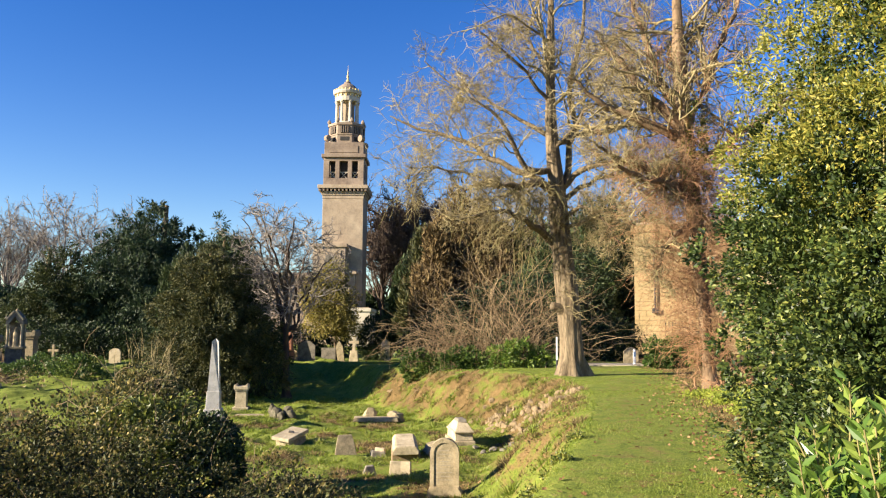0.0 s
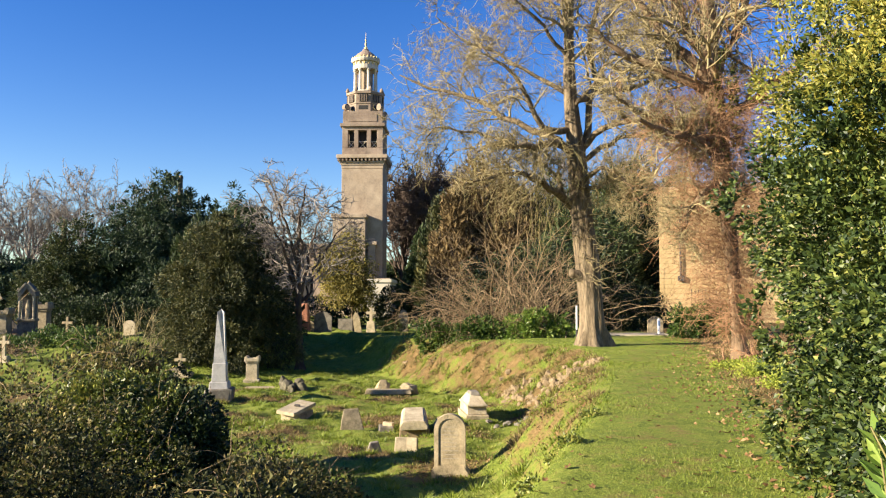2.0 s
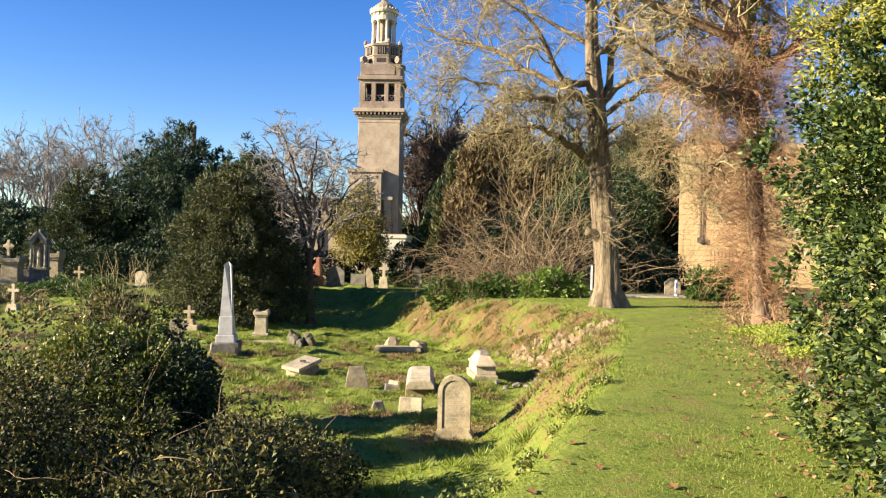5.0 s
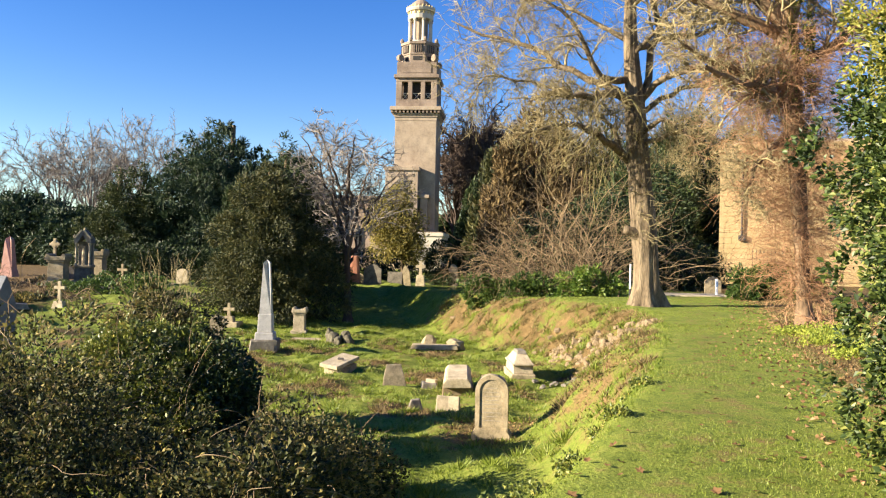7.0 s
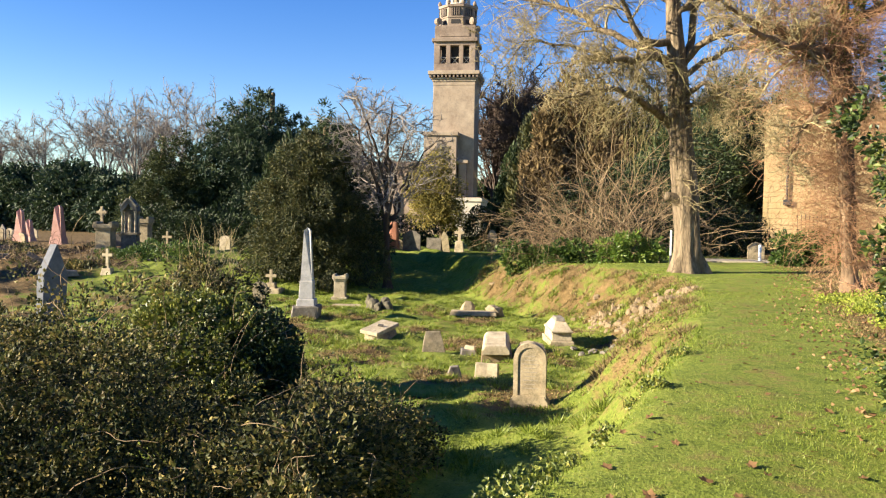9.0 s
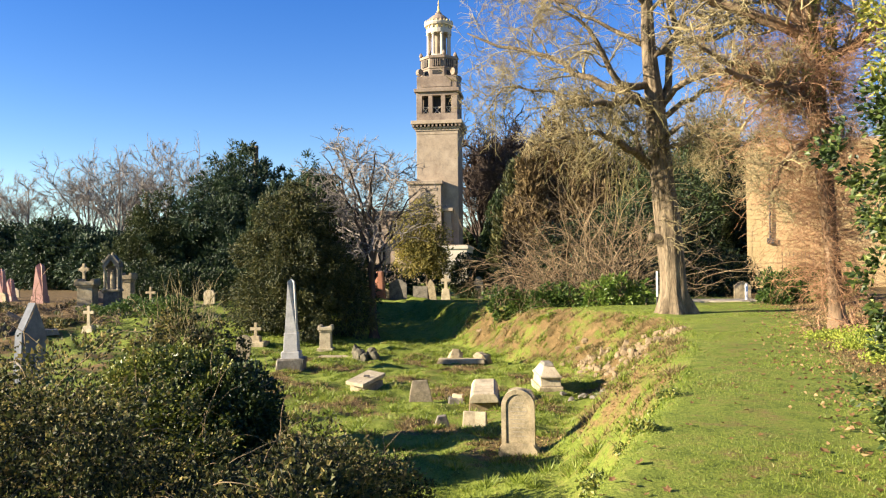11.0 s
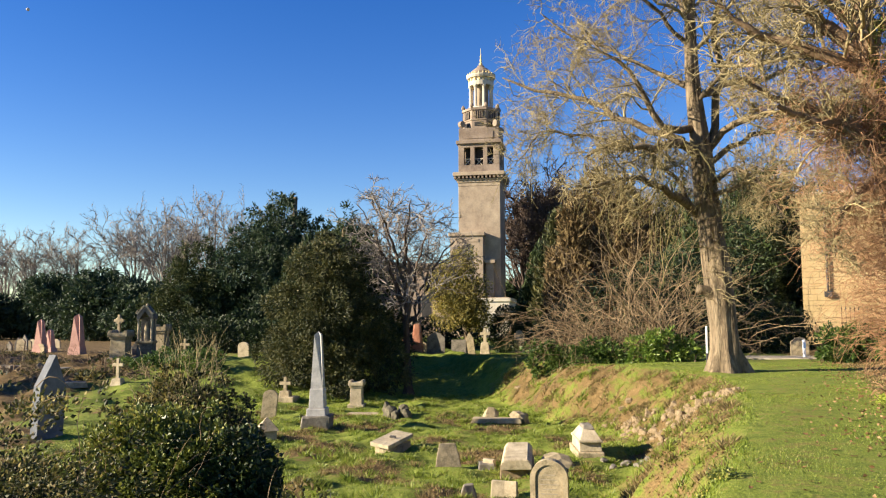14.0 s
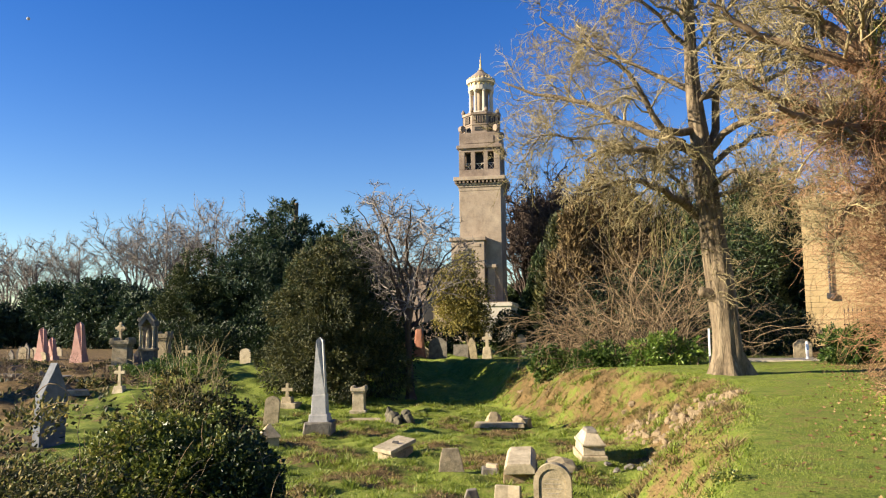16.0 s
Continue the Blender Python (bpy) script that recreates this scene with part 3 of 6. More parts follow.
    col = turned([(0.26, 28.15), (0.26, 28.3), (0.2, 28.35), (0.17, 30.7), (0.26, 30.85), (0.26, 31.0)], 10)
    cm = bpy.data.meshes.new("column")
    col.to_mesh(cm), col.free()
    cm.materials.append(M["lantern"])
    for k in range(8):
        a = 2 * math.pi * (k + 0.5) / 8
        o = new("column", cm)
        o.parent = t
        o.matrix_basis = pose(1.38 * math.cos(a), 1.38 * math.sin(a), 0)
        o["label"] = "pale fluted column"
    part("entablature", turned([(1.62, 31.0), (1.62, 31.55), (1.5, 31.6), (1.5, 31.95), (1.75, 32.0), (1.85, 32.25), (1.85, 32.4)], 24), "lantern", t)
    leaf = turned([(0.09, 32.38), (0.12, 32.5), (0.02, 32.66)], 6, None, 1.74, 0)
    lm = bpy.data.meshes.new("antefix")
    leaf.to_mesh(lm), leaf.free()
    lm.materials.append(M["gold"])
    for k in range(24):
        o = new("antefix", lm)
        o.parent = t
        o.matrix_basis = pose(0, 0, 0, 0, 0, 15 * k)
    bm = None
    for k in range(16):
        b = box(-0.1, -1.62, 31.62, 0.1, -1.5, 31.9)
        bmesh.ops.rotate(b, matrix=Euler((0, 0, 2 * math.pi * k / 16)).to_matrix(), verts=b.verts)
        bm = merge(bm, b)
    part("frieze_ornament", bm, "gold", t, "gilded frieze ornaments")
    part("lantern_roof", turned([(1.6, 32.4), (1.42, 32.8), (1.1, 33.15), (0.7, 33.45), (0.42, 33.62), (0.45, 33.75), (0.2, 33.9)], 16), "tower_upper", t)
    part("finial", turned([(0.2, 33.85), (0.24, 34.05), (0.1, 34.25), (0.15, 34.55), (0.06, 34.85), (0.11, 35.05), (0.04, 35.3), (0.02, 36.1)], 8), "gold", t, "gilded finial")
    # lower projecting bay with an arched panel
    part("bay", box(-3.42, -4.0, g, 0.62, -2.5, 11.6, 0.05), "tower", t)
    part("bay_cornice", box(-3.62, -4.2, 11.6, 0.82, -2.4, 12.05, 0.06), "tower", t)
    arch = [(-1.05, 7.0), (1.05, 7.0), (1.05, 9.7)] + [(1.05 * math.cos(a), 9.7 + 1.0 * math.sin(a)) for a in np.linspace(0, math.pi, 9)[1:-1]] + [(-1.05, 9.7)]
    part("arched_window", prism([(x * 0.62 - 1.3, z * 0.5 + 5.35) for x, z in arch], -4.03, -3.9), "dark_stone", t, "dim round-headed niche")
    part("arch_panel", box(-2.7, -4.06, 10.85, 0.1, -3.9, 11.2, 0.03), "tower", t)
    part("pier", box(0.9, -3.5, g, 1.8, -2.5, 8.3, 0.04), "tower", t)
    part("pier_cap", box(0.7, -3.7, 8.3, 2.0, -2.5, 8.7, 0.04), "tower", t)


def build_tower_houses():
    t = thing("annexe", -10.4, 96.5, -0.62, "low pale stone annexe beside the tower", "building")
    part("wall", box(-1.8, -1.5, 0, 1.75, 6, 4.2, 0.03), "lantern", t)
    part("parapet", box(-1.95, -1.65, 4.2, 1.9, 6.1, 4.6, 0.04), "lantern", t)
    part("roof", box(-1.7, -1.4, 4.6, 1.65, 5.9, 4.7), "tower", t)
    t = thing("chapel_range", -24.0, 104.0, -0.62, "long flat-roofed stone range behind trees", "building")
    part("wall", box(-9, -2, 0, 7.6, 6, 8.6, 0.03), "tower_upper", t)
    part("parapet", box(-9.2, -2.2, 8.6, 7.8, 6.2, 9.2, 0.05), "tower_upper", t)
    part("roof", box(-8.9, -1.9, 9.2, 7.5, 5.9, 9.3), "tower_upper", t)
    for k in range(5):
        w = part("window", box(-7.6 + k * 2.8, -2.03, 2.4, -6.4 + k * 2.8, -1.9, 5.2), "opening", t, "dark tall window")
        part("sill", box(-7.75 + k * 2.8, -2.12, 2.2, -6.25 + k * 2.8, -1.95, 2.38), "tower_upper", w)


build_tower(), build_tower_houses()


# ---------------- the house by the path ----------------
def build_house():
    z0 = -0.3
    t = thing("house", 11.02, 45.9, z0, "yellow ashlar stone house end wall", "building", turn=-17)
    t.scale.z = 0.93
    part("wall", box(0, 0.05, 0, 11.0, 9.0, 8.6), "joint", t)
    part("cornice", box(-0.15, -0.1, 8.1, 11.1, 9.1, 8.55, 0.05), "ashlar", t)
    part("roof", box(0.1, 0.2, 8.6, 10.9, 8.9, 8.75), "tower", t)
    part("plinth", box(-0.06, -0.05, 0, 11.06, 9.06, 0.55, 0.03), "ashlar", t)
    # the slit with its dark downpipe, and railings before the wall
    pipe = part("downpipe", turned([(0.06, 3.4), (0.06, 8.0)], 10, None, 1.12, -0.12), "iron", t, "black cast iron downpipe")
    part("hopper", box(0.95, -0.22, 3.1, 1.3, -0.03, 3.4, 0.02), "iron", pipe)
    r = thing("railing", 13.0, 44.4, z_at(13.0, 44.4) - 0.05, "black iron railings before the house wall", "railing", turn=-17)
    part("rail", box(-0.7, -0.02, 1.0, 0.9, 0.02, 1.05), "iron", r)
    part("rail", box(-0.7, -0.02, 0.25, 0.9, 0.02, 0.3), "iron", r)
    for k in range(9):
        part("bar", turned([(0.015, 0), (0.015, 1.6), (0.03, 1.68), (0.004, 1.85)], 6, None, -0.65 + 0.18 * k, 0), "iron", r)
    return t


house = build_house()


# ---------------- graves of the sunken plot ----------------
def build_arched_headstone(x, y, w, h, turn, tilt):
    z = z_at(x, y) - 0.06
    t = thing("headstone", x, y, z, "round-topped pale limestone headstone with raised rim", "headstone", turn=turn, tilt=tilt)
    r = w / 2

    def outline(k):
        return [(-k, 0.18), (k, 0.18), (k, h - r)] + [(k * math.cos(a), h - r + k * math.sin(a)) for a in np.linspace(0, math.pi, 19)[1:-1]] + [(-k, h - r)]
    part("slab", prism(outline(r - 0.075), -0.072, 0.06), "limestone", t, "stippled limestone panel")
    bm = bmesh.new()
    for y0, y1 in ((-0.09, 0.065),):
        outer, inner = outline(r), outline(r - 0.08)
        vo = [[bm.verts.new((px, yy, pz)) for px, pz in outer] for yy in (y0, y1)]
        vi = [[bm.verts.new((px, yy, pz if i > 1 else 0.18)) for i, (px, pz) in enumerate(inner)] for yy in (y0, y1)]
        n = len(outer)
        for i in range(1, n):
            j = (i + 1) % n
            bm.faces.new((vo[0][i], vo[0][j], vi[0][j], vi[0][i]))
            bm.faces.new((vo[1][i], vo[1][j], vi[1][j], vi[1][i]))
            bm.faces.new((vo[0][i], vo[0][j], vo[1][j], vo[1][i]))
            bm.faces.new((vi[0][i], vi[0][j], vi[1][j], vi[1][i]))
    bmesh.ops.bevel(bm, geom=[e for e in bm.edges if len(e.link_faces) == 2 and e.calc_face_angle() > 1.0], offset=0.018, segments=2, affect="EDGES")
    part("rim", bm, "limestone", t, "rounded raised rim")
    weather(part("plinth", prism([(-r - 0.06, 0), (r + 0.06, 0), (r + 0.05, 0.16), (r - 0.02, 0.26), (-r + 0.02, 0.26), (-r - 0.05, 0.16)], -0.13, 0.12, 0.02), "limestone", t), 0.012, 9)
    rng = np.random.default_rng(4)
    bm = None
    for k in range(9):
        zz = h - 0.24 - 0.072 * k
        ww = (0.08 if k == 0 else 0.13) * rng.uniform(0.7, 1.2)
        bm = box(-ww, -0.0745, zz, ww, -0.071, zz + 0.013, 0, bm)
    part("inscription", bm, "letter", t, "worn unreadable lines of lettering")


def build_obelisk(x, y, top, label, material, group="", base=None, w=0.30, z=None, steps=True, turn=0.0, tilt=0.0):
    z = z_at(x, y) - 0.05 if z is None else z
    h = top - z
    t = thing("obelisk", x, y, z, label, "obelisk", group, turn, tilt=tilt)
    b = base or 0.45 * h
    part("shaft", prism([(-w, b), (w, b), (w * 0.55, h - 0.16 * w / 0.3), (0.0, h), (-w * 0.55, h - 0.16 * w / 0.3)], -w, w), material, t)
    me = t.children[0].data
    for v in me.vertices:
        k = (v.co.z - b) / (h - b)
        v.co.y = math.copysign(w * (1 - 0.45 * min(k * 1.05, 1)) if v.co.z < h - 1e-3 else 0.004, v.co.y)
    if steps:
        part("die", box(-w - 0.05, -w - 0.05, b * 0.52, w + 0.05, w + 0.05, b, 0.02, taper=0.9), material, t)
        part("plinth", box(-w - 0.13, -w - 0.13, b * 0.30, w + 0.13, w + 0.13, b * 0.52, 0.03, taper=0.93), material, t)
        weather(part("footing", box(-w - 0.26, -w - 0.26, 0, w + 0.26, w + 0.26, b * 0.34, 0.09), "dark_stone", t, "rough stone footing"), 0.06, 6)
    else:
        part("plinth", box(-w - 0.1, -w - 0.1, 0, w + 0.1, w + 0.1, b, 0.02, taper=0.85), material, t)
    return t


def build_pedestal(x, y, z, w, h, label, material, turn=0.0):
    t = thing("pedestal", x, y, z, label, "grave monument", turn=turn)
    part("base", box(-w * 0.62, -w * 0.62, 0, w * 0.62, w * 0.62, h * 0.16, 0.02), material, t)
    part("shaft", box(-w * 0.45, -w * 0.45, h * 0.16, w * 0.45, w * 0.45, h * 0.76, 0.015, taper=0.93), material, t)
    bm = box(-w * 0.48, -w * 0.48, h * 0.76, w * 0.48, w * 0.48, h * 0.83, 0.01)
    bm = box(-w * 0.56, -w * 0.56, h * 0.83, w * 0.56, w * 0.56, h * 0.95, 0.015, bm)
    part("cap", bm, material, t)
    for sx in (-1, 1):
        o = part("bolster", turned([(0.02, -w * 0.5), (w * 0.12, -w * 0.49), (w * 0.12, w * 0.49), (0.02, w * 0.5)], 10), material, t)
        o.matrix_basis = pose(sx * w * 0.44, 0, h * 0.97, 90, 0, 0)
    return t


def build_gabled_tomb(x, y):
    z = z_at(x, y) - 0.08
    t = thing("tomb", x, y, z, "small hipped limestone tomb with broken ridge block", "tomb", turn=9)
    t.scale = (0.78, 1.9, 0.9)
    t.location.y += 0.5
    weather(part("plinth", box(-0.42, -0.38, 0, 0.42, 0.46, 0.2, 0.03), "limestone", t), 0.012, 6)
    part("body", box(-0.35, -0.33, 0.2, 0.35, 0.41, 0.44, 0.015, taper=0.95), "pale_stone", t)
    part("cornice", box(-0.37, -0.35, 0.44, 0.37, 0.43, 0.50, 0.015), "pale_stone", t)
    part("roof", box(-0.34, -0.33, 0.50, 0.34, 0.41, 0.76, 0.012, taper=0.52), "pale_stone", t, "hipped pale stone roof")
    o = part("roof_block", box(-0.19, -0.16, 0.74, 0.17, 0.22, 0.84, 0.02, taper=0.85), "dark_stone", t, "broken dark ridge block")
    weather(o, 0.025, 8)


def build_chest_tomb(x, y):
    z = z_at(x, y) - 0.1
    t = thing("chest_tomb", x, y, z, "low chest tomb with pale coped lid, sunk in grass", "tomb", turn=4)
    t.scale = (0.86, 1.5, 0.9)
    t.location.y += 0.2
    weather(part("chest", box(-0.44, -0.25, 0, 0.44, 0.95, 0.42, 0.04), "rubble", t, "mossy brown chest walls"), 0.02, 5)
    o = part("lid", prism([(-0.40, 0), (0.40, 0), (0.40, 0.12), (0.30, 0.25), (-0.30, 0.25), (-0.40, 0.12)], -0.38, 1.05, 0.02), "pale_stone", t, "pale sloping coped lid")
    o.matrix_basis = pose(0, 0, 0.425, 3, -1.5, 0)


def build_slab_tomb(x, y):
    z = z_at(x, y) - 0.08
    t = thing("slab_tomb", x, y, z, "tilted pale ledger slab on a sunken base", "tomb", turn=-18)
    t.scale = (0.58, 0.85, 0.8)
    weather(part("base", box(-0.42, -0.3, 0, 0.42, 0.95, 0.40, 0.05), "limestone", t, "mossy base"), 0.03, 6)
    o = part("slab", box(-0.5, -0.5, 0, 0.5, 1.0, 0.13, 0.02), "pale_stone", t, "pale stone slab")
    o.matrix_basis = pose(0, 0, 0.44, 8, 5, 0)
    o = weather(part("fragment", box(-0.12, -0.05, 0, 0.12, 0.07, 0.06, 0.02), "dark_stone", t, "broken dark fragment"), 0.02, 12)
    o.matrix_basis = pose(0.08, 0.2, 0.60, 8, 5, 20)


def stone(name, x, y, w, d, h, material, label, turn=0.0, tilt=0.0, side=0.0, sink=0.06, taper=0.9, group="", category="gravestone", rough=0.02):
    """A plain worn stone, one mesh, set in the ground."""
    bm = box(-w / 2, -d / 2, 0, w / 2, d / 2, h, min(w, d, h) * 0.12, taper=taper)
    bmesh.ops.subdivide_edges(bm, edges=bm.edges[:], cuts=1, use_grid_fill=True)
    ob = link(name, bm, material)
    weather(ob, rough, 5.0, x * 3 + y)
    ob.matrix_basis = pose(x, y, z_at(x, y) - sink, tilt, side, turn)
    return tagged(ob, label, category, group)


def headstone_plain(x, y, w, h, material, label, turn=0.0, tilt=0.0, side=0.0, group="", top="round", z=None, d=0.12):
    r = w / 2
    if top == "round":
        o = [(-r, 0), (r, 0), (r, h - r * 0.7)] + [(r * math.cos(a), h - r * 0.7 + r * 0.7 * math.sin(a)) for a in np.linspace(0, math.pi, 9)[1:-1]] + [(-r, h - r * 0.7)]
    elif top == "gable":
        o = [(-r, 0), (r, 0), (r, h * 0.62), (0, h), (-r, h * 0.62)]
    elif top == "shoulder":
        o = [(-r, 0), (r, 0), (r, h * 0.78), (r * 0.7, h * 0.86), (r * 0.5, h * 0.95), (0, h), (-r * 0.5, h * 0.95), (-r * 0.7, h * 0.86), (-r, h * 0.78)]
    else:
        o = [(-r, 0), (r, 0), (r, h), (-r, h)]
    ob = link("headstone", prism(o, -d / 2, d / 2, 0.012), material)
    ob.matrix_basis = pose(x, y, (z_at(x, y) if z is None else z) - 0.06, tilt, side, turn)
    return tagged(ob, label, "headstone", group)


def build_cross(x, y, h, w, material, label, group="", base=0.3, turn=0.0, side=0.0, thick=0.07):
    t = thing("grave_cross", x, y, z_at(x, y) - 0.06, label, "grave cross", group, turn, side=side)
    part("base", box(-0.3 * w - 0.12, -0.2, 0, 0.3 * w + 0.12, 0.2, base, 0.03, taper=0.75), material, t)
    k, zc = thick, h - w * 0.55
    o = [(-k * 1.2, base - 0.01), (k * 1.2, base - 0.01), (k, zc - k), (w / 2, zc - k), (w / 2, zc + k), (k, zc + k), (k, h), (-k, h), (-k, zc + k), (-w / 2, zc + k), (-w / 2, zc - k), (-k, zc - k)]
    part("cross", prism(o, -k * 0.8, k * 0.8, 0.012), material, t)
    return t


def rock(name, x, y, w, h, material, label, group, category, turn, seed):
    """A broken lump of stone, part sunk."""
    rg = np.random.default_rng(seed)
    bm = bmesh.new()
    bmesh.ops.create_icosphere(bm, subdivisions=2, radius=1.0)
    k = rg.uniform(0, 20)
    for v in bm.verts:
        p = np.array(v.co)
        s = 1 + 0.28 * float(ripple(p, 1.6, k)) + 0.12 * float(ripple(p, 4.0, k + 3))
        v.co = Vector((p[0] * w / 2 * s, p[1] * w * 0.4 * s, max(p[2], -0.5) * h * 0.66 * s))
    ob = link(name, bm, material)
    ob.matrix_basis = pose(x, y, z_at(x, y) + h * 0.25, rg.uniform(-15, 15), rg.uniform(-15, 15), turn)
    return tagged(ob, label, category, group)


build_arched_headstone(0.06, 16.35, 0.58, 1.20, -4, 2)
build_obelisk(-8.15, 28.9, 1.22, "tall grey marble obelisk on stepped plinth", "grey_stone", base=1.30, w=0.20, turn=8)
build_pedestal(-8.72, 35.2, z_at(-8.72, 35.2) - 0.05, 0.54, 1.12, "pale stone pedestal with scrolled cap", "pale_stone", 6)
build_gabled_tomb(0.55, 23.7)
build_chest_tomb(-0.98, 21.7)
build_slab_tomb(-4.72, 24.8)
stone("gravestone", -2.66, 22.5, 0.62, 0.16, 0.60, "limestone", "leaning tapered limestone grave stub", turn=14, tilt=-14, taper=0.62)
stone("gravestone", -0.98, 19.3, 0.52, 0.13, 0.42, "pale_stone", "square pale headstone fragment standing in grass", turn=-3, tilt=-6, taper=0.98)
stone("gravestone", -1.75, 19.7, 0.40, 0.2, 0.34, "dark_stone", "small dark leaning grave stub", turn=18, taper=0.5)
stone("gravestone", -1.78, 22.8, 0.42, 0.5, 0.22, "dark_stone", "low dark broken kerb stone", turn=10)
stone("gravestone", -1.72, 22.75, 0.30, 0.18, 0.31, "pale_stone", "small pale broken stone", turn=-12)
rock("gravestone", -0.12, 22.5, 0.85, 0.42, "limestone", "mossy broken stone beside the chest tomb", "", "gravestone", 5, 7)
for gx, gy, gw in ((1.15, 22.6, 0.22), (1.45, 22.9, 0.30), (1.7, 22.4, 0.24), (2.0, 22.3, 0.34), (1.85, 22.9, 0.26), (0.95, 23.0, 0.2)):
    rock("kerb_stone", gx, gy, gw * 1.1, gw * 0.45, "dark_stone", "rough low grave kerb stone in dry grass", "broken kerb stones", "kerb stone", gx * 70, int(gx * 100))
stone("ledger_stone", -2.55, 31.2, 1.7, 0.7, 0.15, "limestone", "long low ledger stone sunk in grass", turn=4, taper=0.96, category="ledger stone")
rock("gravestone", -2.8, 31.7, 0.55, 0.55, "limestone", "rounded lump of weathered stone behind ledger", "", "gravestone", 20, 5)
rock("gravestone", -1.8, 31.6, 0.75, 0.48, "limestone", "broken weathered stone lump", "", "gravestone", 30, 6)
for gx, gy, gw, gh in ((-6.75, 33.0, 0.8, 0.6), (-6.3, 33.2, 0.6, 0.75), (-6.95, 33.3, 0.5, 0.6), (-6.1, 32.8, 0.6, 0.4), (-6.5, 32.7, 0.45, 0.45)):
    rock("rock", gx, gy, gw * 0.85, gh * 0.8, "mossy_rock", "dark tumbled rockery stone", "tumbled rocks", "rock", gx * 90, int(-gx * 100))
stone("ledger_stone", -7.6, 33.6, 1.9, 0.7, 0.16, "limestone", "flat pale kerb before the pedestal", turn=5, taper=0.97, category="ledger stone")
headstone_plain(-10.97, 31.5, 0.55, 1.12, "limestone", "weathered narrow headstone leaning slightly", side=6, turn=8)
t = build_cross(-12.1, 36.0, 1.0, 0.5, "limestone", "stone cross on stepped base, arms broken", base=0.42)
part("step", box(-0.5, -0.4, -0.05, 0.5, 0.4, 0.18, 0.03), "limestone", t)


def build_capped_pillar(x, y, z, h):
    t = thing("grave_pillar", x, y, z, "square stone grave pillar with pyramid cap", "grave monument", turn=28)
    part("shaft", box(-0.26, -0.26, 0, 0.26, 0.26, h - 0.36, 0.02), "limestone", t)
    part("cap", box(-0.33, -0.33, h - 0.36, 0.33, 0.33, h, 0.0, taper=0.08), "limestone", t, "tan pyramid cap")


build_capped_pillar(-8.68, 26.0, z_at(-8.68, 26.0) - 0.05, -1.24 - z_at(-8.68, 26.0) + 0.05)

# ---------------- graves further off, across the hollow ----------------
OLD = "old graves across the hollow"


def build_shrine(x, y, top):
    z = z_at(x, y) - 0.05
    h = top - z
    t = thing("shrine_monument", x, y, z, "tall blackened gothic canopy monument with niche", "grave monument", turn=14)
    part("base", box(-0.52, -0.45, 0, 0.52, 0.45, h * 0.12, 0.03), "dark_stone", t)
    part("die", box(-0.43, -0.38, h * 0.12, 0.43, 0.38, h * 0.34, 0.02, taper=0.95), "dark_stone", t)
    part("sill", box(-0.47, -0.42, h * 0.34, 0.47, 0.42, h * 0.38, 0.02), "limestone", t)
    for sx in (-1, 1):
        for sy in (-1, 1):
            part("colonnette", turned([(0.10, h * 0.38), (0.065, h * 0.41), (0.065, h * 0.72), (0.12, h * 0.77)], 8, None, sx * 0.35, sy * 0.3), "pale_stone", t)
    part("back_slab", box(-0.36, 0.12, h * 0.38, 0.36, 0.34, h * 0.80, 0.02), "dark_stone", t)
    part("niche", turned([(0.20, h * 0.38), (0.16, h * 0.42), (0.14, h * 0.60), (0.10, h * 0.68), (0.03, h * 0.72)], 10), "limestone", t, "pale shrouded urn in niche")
    part("canopy", prism([(-0.46, h * 0.77), (-0.28, h * 0.77), (0.0, h * 0.90), (0.28, h * 0.77), (0.46, h * 0.77), (0.42, h * 0.85), (0.05, h), (-0.05, h), (-0.42, h * 0.85)], -0.40, 0.40, 0.015), "dark_stone", t)
    for sx in (-1, 1):
        # pale stone strips put the lit edges on the dark gable
        o = part("coping", box(-0.045, -0.44, -0.30, 0.045, -0.38, 0.30, 0.012), "pale_stone", t, "pale strip painting the sunlit gable edge")
        o.matrix_basis = pose(sx * 0.235, 0, h * 0.925, 0, -sx * math.degrees(math.atan2(0.37, h * 0.15)), 0)
        part("crocket", turned([(0.03, h * 0.85), (0.09, h * 0.87), (0.02, h * 0.92)], 6, None, sx * 0.45, -0.3), "limestone", t)
    part("finial", turned([(0.04, h - 0.03), (0.10, h + 0.03), (0.03, h + 0.12)], 8), "limestone", t)


build_shrine(-23.25, 43.8, 2.42)


build_pedestal(-23.65, 42.0, z_at(-23.65, 42.0) - 0.05, 0.92, 1.62, "large weathered pedestal tomb with moulded cap", "limestone", 10)
build_pedestal(-23.4, 45.6, z_at(-23.4, 45.6) - 0.05, 0.75, 1.95, "pale square grave pedestal behind the urn tomb", "limestone", 5)
t = build_cross(-25.7, 45.0, 1.95 - z_at(-25.7, 45) + 0.06, 0.62, "limestone", "tall slender stone cross with lozenge head", OLD, 0.85, thick=0.075)
o = part("lozenge", box(-0.21, -0.035, -0.21, 0.21, 0.035, 0.21, 0.01), "pale_stone", t)
o.matrix_basis = pose(0, 0, 1.95 - z_at(-25.7, 45) + 0.06 - 0.62 * 0.55, 0, 45, 0)
build_cross(-19.92, 36.0, 1.22, 0.52, "pale_stone", "white marble cross on small block", base=0.34)
build_cross(-22.7, 47.0, 1.25, 0.62, "limestone", "small stone cross among evergreens", OLD)
